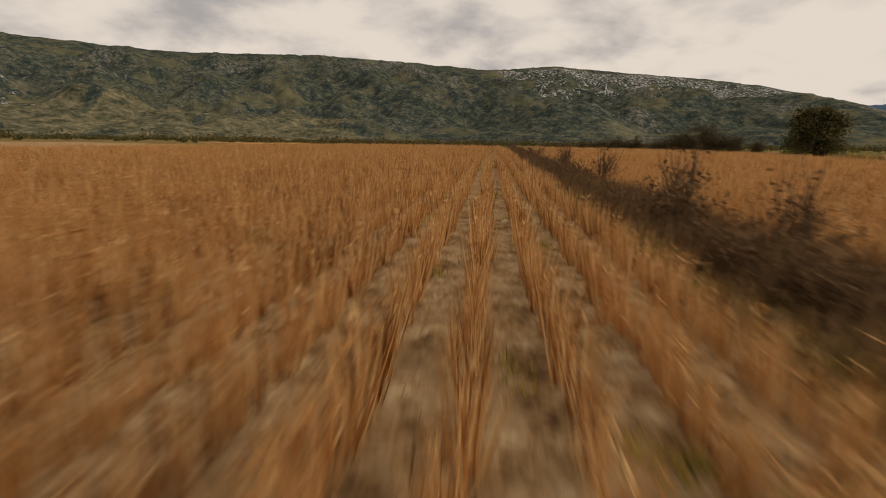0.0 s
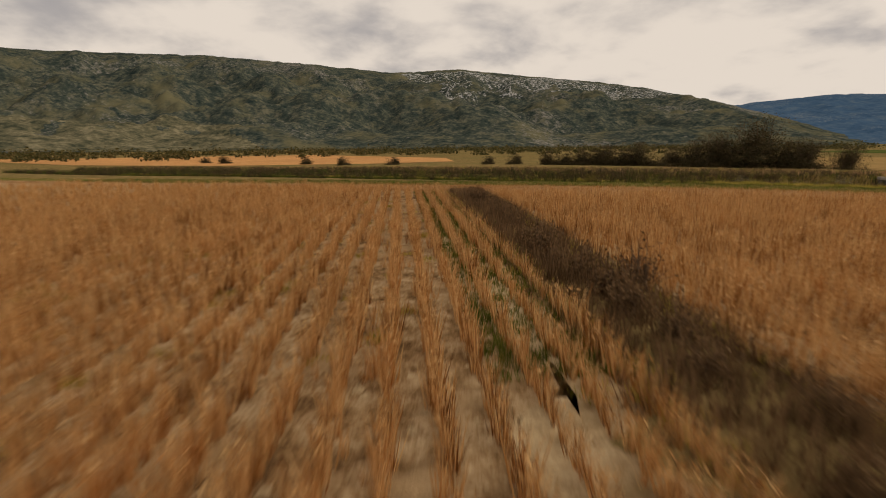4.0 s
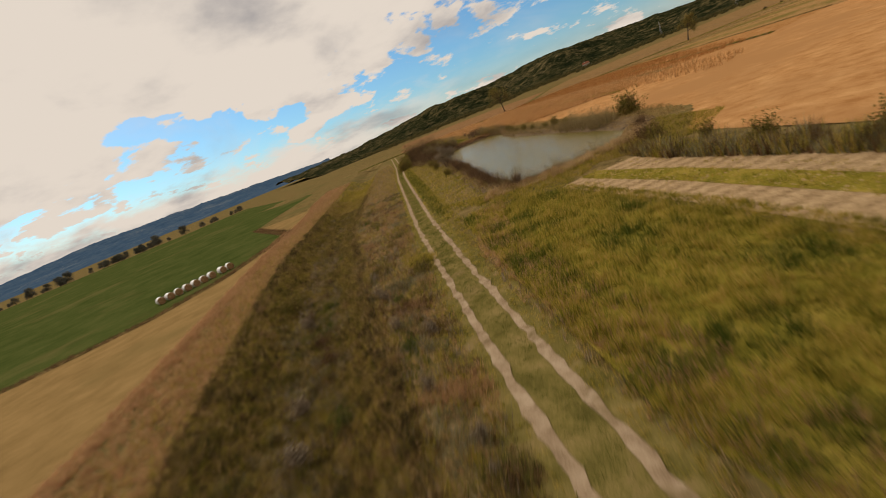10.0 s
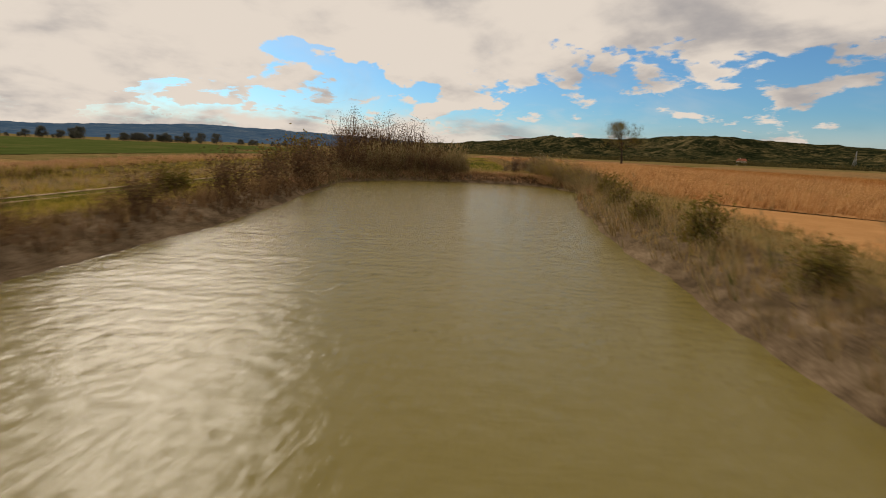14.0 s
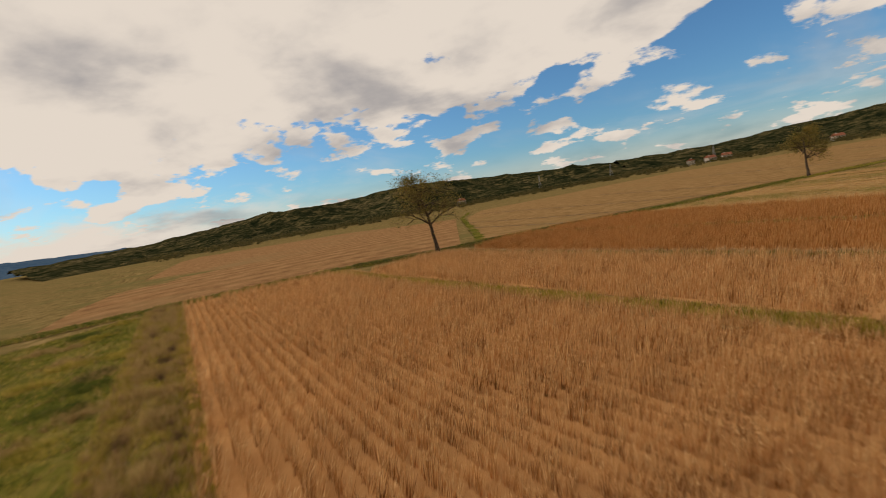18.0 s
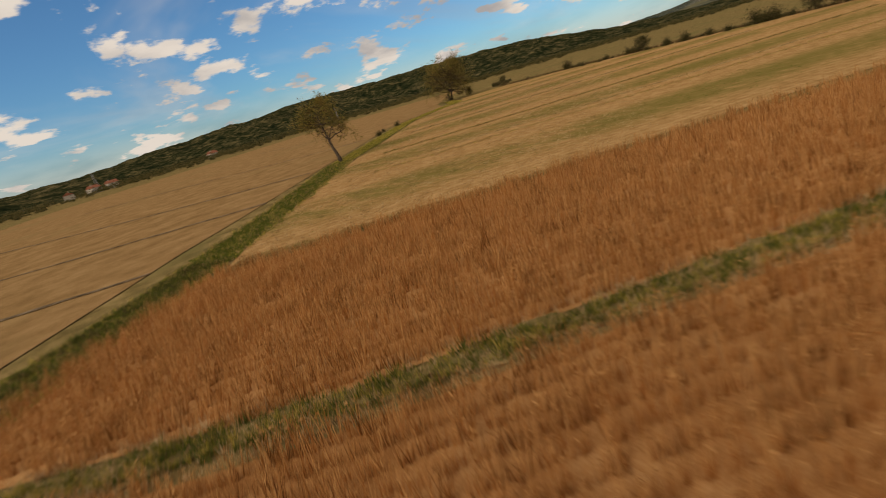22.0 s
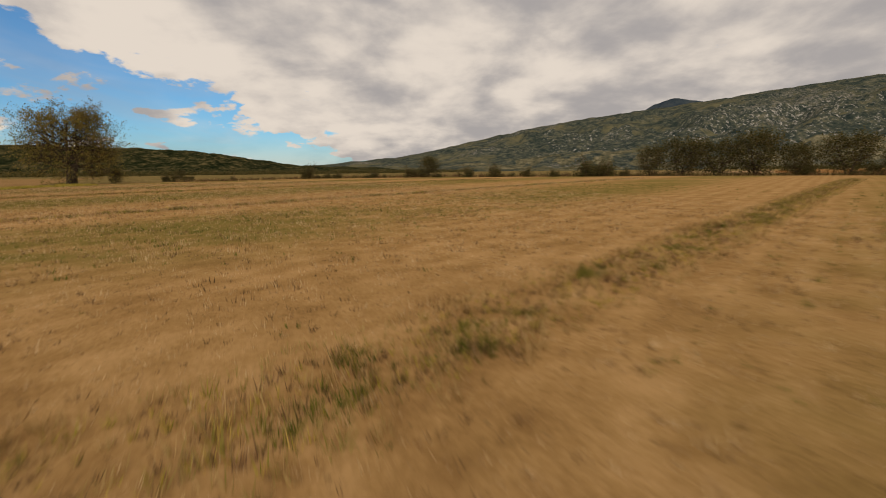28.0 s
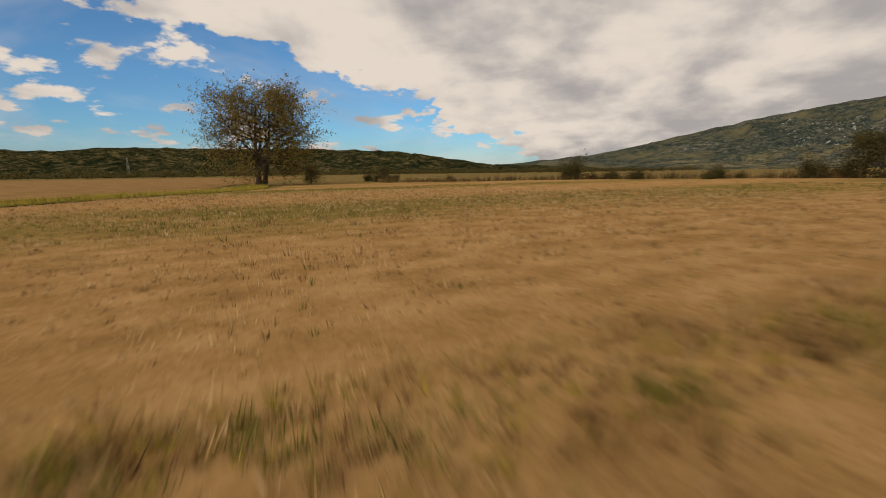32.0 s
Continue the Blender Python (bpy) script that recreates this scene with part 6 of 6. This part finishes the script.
wb = shrub("weed_bush", (61.6, 88.6), 2.6, 1.4, 3200, 0.055, M["green_leaf"], "dense dark green weed bush beside the bridge", 146, 12, "weed bushes by the bridge")
plant_copies(wb, [(63.4, 90.4), (60.2, 86.9, 0.9), (64.8, 88.6), (62.8, 86.8, 0.8), (66.2, 90.2, 0.8), (62.6, 94.6, 0.7), (64, 97.4, 0.6), (52.5, 91, 0.7), (53.6, 94.4, 0.8), (51.5, 96.2, 0.6), (48.5, 99.2, 0.7), (52.8, 88.6, 0.7), (54.4, 97.2, 0.8), (50.4, 93.4, 0.6), (68, 86, 0.8), (53, 99, 0.6), (51.2, 88.6, 0.55), (52.2, 87.2, 0.6), (51.6, 87.4, 0.45), (61, 80.4, 1.3), (62.8, 81.8, 1.3), (60.4, 82.8, 1.1), (64.5, 80.8, 1.1), (66.5, 83, 1.0)], 147)
_r = np.random.default_rng(150)
lb = shrub("levee_bush", (83, 73), 2.0, 1.1, 1600, 0.05, M["brush"], "low brown bush in the dry canal bed", 151, 10, "low bushes of the canal bed")
plant_copies(lb, [(x + _r.normal(0, 1.3), y + _r.normal(0, 1.3), _r.uniform(0.5, 1.1)) for x, y in zip(np.interp(np.linspace(0, 1, 46), [0, 0.5, 1], [64, 100, 146]), np.interp(np.linspace(0, 1, 46), [0, 0.5, 1], [88, 63, 24]))], 152)
gb = shrub("green_bush", (86, 70), 1.4, 0.8, 1100, 0.045, M["green_leaf"], "small bright green bush on the levee", 153, 9, "green bushes of the levee")
plant_copies(gb, [(x + _r.normal(0, 2.2), y + _r.normal(0, 2.2), _r.uniform(0.5, 1.1)) for x, y in zip(np.linspace(64, 140, 26), np.interp(np.linspace(64, 140, 26), [64, 100, 140], [85, 58, 22]))], 154)
plant_copies(cg, [(x + _r.normal(0, 0.7), y + _r.normal(0, 0.7), _r.uniform(0.35, 0.7)) for x, y in zip(np.linspace(66, 112, 18), np.interp(np.linspace(66, 112, 18), [66, 85, 112], [83, 68, 45]))], 155)
# round the pond
pb = shrub("shore_shrub", (112.2, 24.6), 2.6, 1.7, 1700, 0.045, M["brush"], "leafless reddish-brown shrub on the pond shore", 48, 14, "shrubs round the pond")
plant_copies(pb, [(109, 26.3, 0.9), (115.5, 21.5), (118.3, 18.5), (121.5, 15.2), (123.6, 12.3), (126.8, 9), (130, 5.6, 1.1), (133, 2.2, 1.1), (137, -2.2, 1.2), (143, -9.2, 1.2), (147, -13, 1.0), (152, -17.5, 1.3), (156, -20.8, 1.5), (160.6, -24.2, 1.7), (164.6, -26.8, 1.9), (168, -29.5, 1.8), (170, -34, 1.6)], 14)
plant_copies(pb, [(98, 20, 1.2), (100, 12, 1.0), (170.4, -32.2, 1.9), (170.6, -35.2, 1.8), (170.2, -38, 1.9), (169, -40.4, 1.6), (167.6, -42.2, 1.5), (166.6, -43.6, 1.1), (159.2, -51.4, 1.0), (160.6, -53.2, 1.3), (162.3, -55.0, 1.6), (164.0, -56.6, 1.5), (166, -58.2, 1.4), (168.3, -60.2, 1.3), (171, -62.6, 1.1), (174, -65.4, 0.9), (178, -69.2, 0.8)] + [(181 + 2.6 * q + 0.8 * math.sin(q * 9.7), -71.2 - 2.42 * q + 0.8 * math.cos(q * 7.3), 0.3 + 0.35 * math.sin(q * 5.1) ** 2) for q in (0, 0.6, 1.9, 2.3, 4.1, 5.6, 6.0, 6.3, 8.8, 10.2, 10.9, 13.1, 13.6, 16.4, 17.2, 18.1)], 114)
pg = shrub("willow_shrub", (105.0, -2.0), 4.2, 3.8, 1900, 0.13, M["leaf"], "rounded olive willow bush on the pond shore", 49, 16, "bushes round the pond")
plant_copies(pg, [(96.5, 21.5, 0.6), (92, 24.5, 0.5), (118, -11.5, 0.45), (122, -15.5, 0.45), (172.5, -27.5, 0.85), (175, -31, 1.0), (174, -36.0, 0.95), (173, -40.2, 0.8), (176, -38.6, 0.9), (88, 29.5, 0.55), (82, 33.5, 0.5), (76, 38, 0.5), (70, 43, 0.5), (137, -29, 0.35), (130, -22.6, 0.3), (125.5, -19, 0.4), (133.5, -26, 0.42), (140.5, -33.5, 0.4), (144.8, -39.5, 0.38), (134, 4.6, 0.45), (146, -8.4, 0.5), (152.5, -15, 0.55)], 15)
tb = shrub("bare_shrub", (157.6, -51.8), 1.7, 2.2, 260, 0.05, M["grey_brush"], "bare grey shrub standing in the far reeds", 50, 16, "shrubs round the pond")
plant_copies(tb, [(154.6, -50.8), (166.2, -57.6, 1.1), (170.4, -61.2, 1.0), (177.0, -67.0, 0.9), (152, -49.5, 0.8), (163.3, -51.2, 1.5), (164.9, -51.5, 1.2)], 16)
plant_copies(sg, [(160.5, -52.0, 0.9), (159.3, -52.6, 0.7)], 249)
plant_copies(wb, [(158.6, -52.4, 1.1)], 250)

# bush line along the far edge of the yellow field and trees of the plain
fb = shrub("field_bush", (12, -200.5), 4.4, 4.0, 3000, 0.11, M["leaf_dark"], "dark rounded bush on the far field edge", 51, 12, "bushes of the far field edge")
plant_copies(fb, [(18.4, -192.8, 0.45), (22, -186, 0.35), (21, -177, 0.75), (24.5, -171, 0.5), (27, -165, 0.75), (29, -160, 0.7), (31, -154, 0.65), (33.5, -149.5, 0.5), (34.3, -143, 1.25), (35.2, -140, 1.1), (-14, -243, 0.7), (-20, -249, 0.75), (-27, -252, 0.55), (-36, -252, 0.6), (0, -222, 0.4), (50, -89, 0.9), (46, -98, 0.9), (44, -108, 1.0), (97, -217, 0.35), (91, -221, 0.35), (84, -222, 0.4)] + [(12 + 26 * q + 1.5 * math.sin(37 * q), -200 + 73 * q, 0.16 + 0.3 * math.sin(23 * q) ** 2) for q in (0.03, 0.06, 0.1, 0.21, 0.24, 0.3, 0.33, 0.35, 0.46, 0.55, 0.57, 0.6, 0.63, 0.71, 0.82, 0.85, 0.87, 0.95)] + [(-4 - 40 * q, -236 - 16 * q, 0.3 + 0.2 * math.sin(17 * q) ** 2) for q in (0.1, 0.16, 0.2, 0.45, 0.5, 0.8)], 17)
for _k, (_m, _n) in enumerate((("brush", 2600), ("leaf_dark", 2000), ("dry", 1000))):
    scatter("edge_brush", band_points([(-30, -250), (-4, -236), (12, -200), (38, -126), (52, -86)], 1.6, _n, 420 + _k), TALL, M[_m], "low brush along the far field edge", "brush", 0.5, 1.3, relief, 420 + _k, lumpy=0.5)
ft = tree("edge_tree", (37.5, -127), 8.0, 2, 5000, 0.15, M["leaf_dark"], "bushy dark tree in the row at the field edge", 52, clump=0.8, clear=0.1, squat=1.1)
ft["group"] = "trees of the field edge"
plant_copies(ft, [(36.5, -132, 0.75), (39, -121, 1.05), (41, -115, 1.1), (43, -109, 0.95), (45.5, -102, 1.1), (48, -95, 0.9), (22, -173, 0.7), (-33, -251, 0.45), (-2, -252, 0.6), (52, -80, 0.9), (57, -70, 0.8)], 18)
pt = tree("plain_tree", (269, 92), 10.0, 1, 3600, 0.24, M["hazed_leaf"], "tree of the row across the plain, leaves coloured haze grey", 53, clump=1.3, clear=0.15, squat=1.2)
pt["group"] = "trees across the plain"
_r = np.random.default_rng(19)
plant_copies(pt, [(280, 86, 0.7), (363, 181, 0.9), (681, -137, 1.3)] + [(525 + 125 * q + _r.normal(0, 6), -175 + 200 * q + _r.normal(0, 9), _r.uniform(0.35, 1.0)) for q in _r.uniform(0, 1, 44)] + [(640 - 80 * q, 20 + 280 * q, _r.uniform(0.35, 0.95)) for q in _r.uniform(0, 1, 26)] + [(_r.uniform(330, 420), _r.uniform(60, 240), _r.uniform(0.4, 0.8)) for _ in range(5)], 20)

# woods on the low hills: many small crowns
_r = np.random.default_rng(23)
_c, _n = [], 0
for lo, hi, near, far, count in ((182, 236, 440, 680, 900), (100, 180, 430, 720, 1500), (-40, 62, 300, 800, 1300)):
    a = np.radians(_r.uniform(lo, hi, count))
    d = _r.uniform(near, far, count)
    _c.append(np.stack([60 - np.sin(a) * d, -40 + np.cos(a) * d], -1))
_c = np.concatenate(_c)
_h = _r.uniform(2.0, 8.0, len(_c))
_k = np.repeat(np.arange(len(_c)), 34)
_q = np.c_[_c[_k], np.zeros(len(_k))] + _r.normal(0, 1, (len(_k), 3)) * (_h[_k, None] * (0.42, 0.42, 0.22))
_q[:, 2] = np.abs(_q[:, 2]) + _h[_k] * 0.22
_v, _f = leaf_quads(_r, _q, 0.7)
tagged(mesh_object("far_woods", _v, _f, M["leaf_dark"]), "dark scrub and small woods at the foot of the hills", "woods", kind="stuff")

# ---- built things ----


def part(name, bm, mat, parent, label=""):
    me = bpy.data.meshes.new(name)
    bm.to_mesh(me)
    bm.free()
    me.materials.append(mat)
    ob = new(name, me)
    ob.parent = parent
    return tagged(ob, label)


def block(size, at=(0, 0, 0), bevel=0.03, turn=None):
    bm = bmesh.new()
    bmesh.ops.create_cube(bm, size=1.0, matrix=Matrix.Translation(at) @ (turn or Matrix()) @ Matrix.Diagonal((*size, 1)))
    if bevel:
        bmesh.ops.bevel(bm, geom=bm.edges[:], offset=bevel, segments=2, affect="EDGES", profile=0.6)
    return bm


def build_bridge():
    top = new("bridge")
    top.matrix_basis = pose(57.1, 92.4, 0.66, 0, 0, -26.0)
    part("deck", block((4.2, 11.4, 0.30), (0, 0, 0.03), 0.04), M["concrete"], top)
    for s in (-1, 1):
        part("edge_beam", block((0.30, 11.2, 0.32), (s * 2.12, 0, 0.10), 0.06), M["concrete"], top, "stained concrete edge beam")
        part("girder", block((0.35, 10.4, 0.55), (s * 1.95, 0, -0.33), 0.04), M["stained"], top, "dark concrete girder under the deck")
        part("abutment", block((4.6, 0.8, 2.4), (0, s * 5.0, -1.32), 0.05), M["stained"], top, "mossy concrete abutment")
        part("wheel_path", block((1.05, 11.6, 0.05), (s * 1.05, 0, 0.20), 0.02), M["dirt"], top, "pale worn wheel path")
    part("grass_crown", block((0.75, 11.5, 0.06), (0, 0, 0.20), 0.025), M["grass"], top, "grass grown along the crown of the deck")
    return tagged(top, "low concrete farm bridge over the overgrown canal", "bridge")


build_bridge()
_br = np.array((math.sin(radians(26)), math.cos(radians(26))))
_at = lambda q: np.full(len(q), 0.86)  # noqa: E731
for k, (half, lo, n, mname) in enumerate(((0.36, 0.0, 700, "dry"), (0.36, 0.0, 350, "olive"), (2.22, 1.75, 500, "dry"), (2.25, 1.85, 200, "olive"))):
    _p = band_points([tuple(np.array((57.1, 92.4)) - _br * 5.6), tuple(np.array((57.1, 92.4)) + _br * 5.6)], half, n, 400 + k, lo=lo)
    scatter("deck_grass", _p, SHORT, M[mname], "short dry grass grown on the bridge deck", "grass", 0.5, 1.3, _at, 400 + k)
_p = band_points([(46, 99.5), (57.1, 92.9), (68, 86)], 3.6, 5000, 410)
scatter("canal_undergrowth", _p, GRASS, M["brush"], "dead brown undergrowth in the canal bed", "weeds", 0.8, 1.6, ground_z, 410)
_rw = new("retaining_slab")
_rw.matrix_basis = pose(58.4, 82.6, 0.22, 0, 0, 62)
part("slab", block((0.6, 4.5, 0.35), (0, 0, 0.0), 0.05), M["concrete"], _rw)
tagged(_rw, "fallen concrete slab lying beside the track", "concrete slab")


def build_bale():
    top = new("hay_bale")
    bm = bmesh.new()
    bmesh.ops.create_cone(bm, cap_ends=False, segments=20, radius1=0.62, radius2=0.62, depth=1.2, matrix=Matrix.Rotation(radians(90), 4, "Y"))
    for f in bm.faces:
        f.smooth = True
    part("wrap", bm, M["wrap"], top, "white plastic bale wrap")
    for s in (-1, 1):
        bm = bmesh.new()
        bmesh.ops.create_cone(bm, cap_ends=True, segments=20, radius1=0.61, radius2=0.50, depth=0.08, matrix=Matrix.Translation((s * 0.60, 0, 0)) @ Matrix.Rotation(radians(90 * s), 4, "Y"))
        part("end_face", bm, M["straw_soil"], top, "dark straw end of the bale")
    return tagged(top, "round hay bale in white wrap on the field edge", "hay bale", "row of hay bales")


_b0 = build_bale()
for k in range(9):
    x, y = 167.6 - 0.14 * k, 42.6 - 1.42 * k - (0.5 if k > 6 else 0)
    m = pose(x, y, float(relief(np.array([(x, y)]))[0]) + 0.62, 0, 0, -4 + 7 * math.sin(k * 2.1))
    if k == 0:
        _b0.matrix_basis = m
    else:
        copy_thing(_b0, m)


def build_pylon(where, height, turn):
    top = new("pylon")
    top.matrix_basis = pose(*where, 0, 0, 0, turn)
    s = height / 24
    for sx in (-1, 1):
        for sy in (-1, 1):
            v, f = join_tubes([tube([(sx * 2.2 * s, sy * 2.2 * s, -0.3), (sx * 0.7 * s, sy * 0.7 * s, 15 * s), (sx * 0.25 * s, sy * 0.25 * s, height)], [0.09 * s] * 3, 4)])
            hang(mesh_object("leg", v, f, M["steel"]), top)
    braces = []
    for k in range(7):
        z0, z1 = height * k / 8, height * (k + 1) / 8
        w0, w1 = 2.2 * s * (1 - k / 8.5), 2.2 * s * (1 - (k + 1) / 8.5)
        for a in (1, -1):
            braces += [tube([(-w0, a * w0, z0), (w1, a * w1, z1)], [0.035 * s] * 2, 4), tube([(w0, a * w0, z0), (-w1, a * w1, z1)], [0.035 * s] * 2, 4), tube([(a * w0, -w0, z0), (a * w1, w1, z1)], [0.035 * s] * 2, 4), tube([(a * w0, w0, z0), (a * w1, -w1, z1)], [0.035 * s] * 2, 4)]
    v, f = join_tubes(braces)
    hang(mesh_object("bracing", v, f, M["steel"]), top)
    for z, w in ((0.70, 3.6), (0.82, 3.0), (0.93, 2.2)):
        v, f = join_tubes([tube([(-w * s, 0, z * height), (0, 0, z * height + 0.5 * s), (w * s, 0, z * height)], [0.05 * s, 0.1 * s, 0.05 * s], 4)])
        hang(mesh_object("crossarm", v, f, M["steel"]), top)
    return tagged(top, "grey steel lattice pylon on the plain", "pylon", "pylons of the power line")


for az, d, h in ((-169.5, 540, 18), (171.5, 540, 17), (147, 540, 15), (-178, 560, 17)):
    build_pylon((120 - math.sin(radians(az)) * d, -80 + math.cos(radians(az)) * d), h, az + 60)


def build_house(where, turn, w, d, h):
    top = new("house")
    top.matrix_basis = pose(*where, 0, 0, 0, turn)
    part("wall", block((w, d, h), (0, 0, h / 2), 0.05), M["plaster"], top, "pale plastered walls")
    bm = bmesh.new()
    a = [bm.verts.new((x, y, z)) for x in (-w / 2 - 0.3, w / 2 + 0.3) for y, z in ((-d / 2 - 0.4, h), (0, h + d * 0.32), (d / 2 + 0.4, h))]
    for q in ((0, 3, 4, 1), (1, 4, 5, 2), (0, 1, 2), (5, 4, 3), (2, 5, 3, 0)):
        bm.faces.new([a[i] for i in q])
    roof = part("roof", bm, M["tile_roof"], top, "red tiled gable roof")
    part("chimney", block((0.6, 0.6, 1.4), (w * 0.25, d * 0.12, h + d * 0.30), 0.03), M["plaster"], roof, "plastered chimney")
    for k in range(3):
        for s in (-1, 1):
            at = (w * (k - 1) * 0.3, s * (d / 2 + 0.01), h * 0.55)
            pane = part("window", block((0.9, 0.08, 1.2), at, 0.01), M["glass"], top)
            part("sill", block((1.1, 0.2, 0.08), (at[0], at[1] + s * 0.06, at[2] - 0.66), 0.01), M["concrete"], pane, "pale window sill")
    return tagged(top, "small pale village house with a red roof far off", "house", "houses of the far village")


for x, y, t, w in ((45, -610, 20, 8), (60, -625, 75, 7), (28, -618, 0, 8), (300, -560, 40, 7), (-60, -600, 10, 8)):
    build_house((x, y), t, w, 7.5, 4.6)
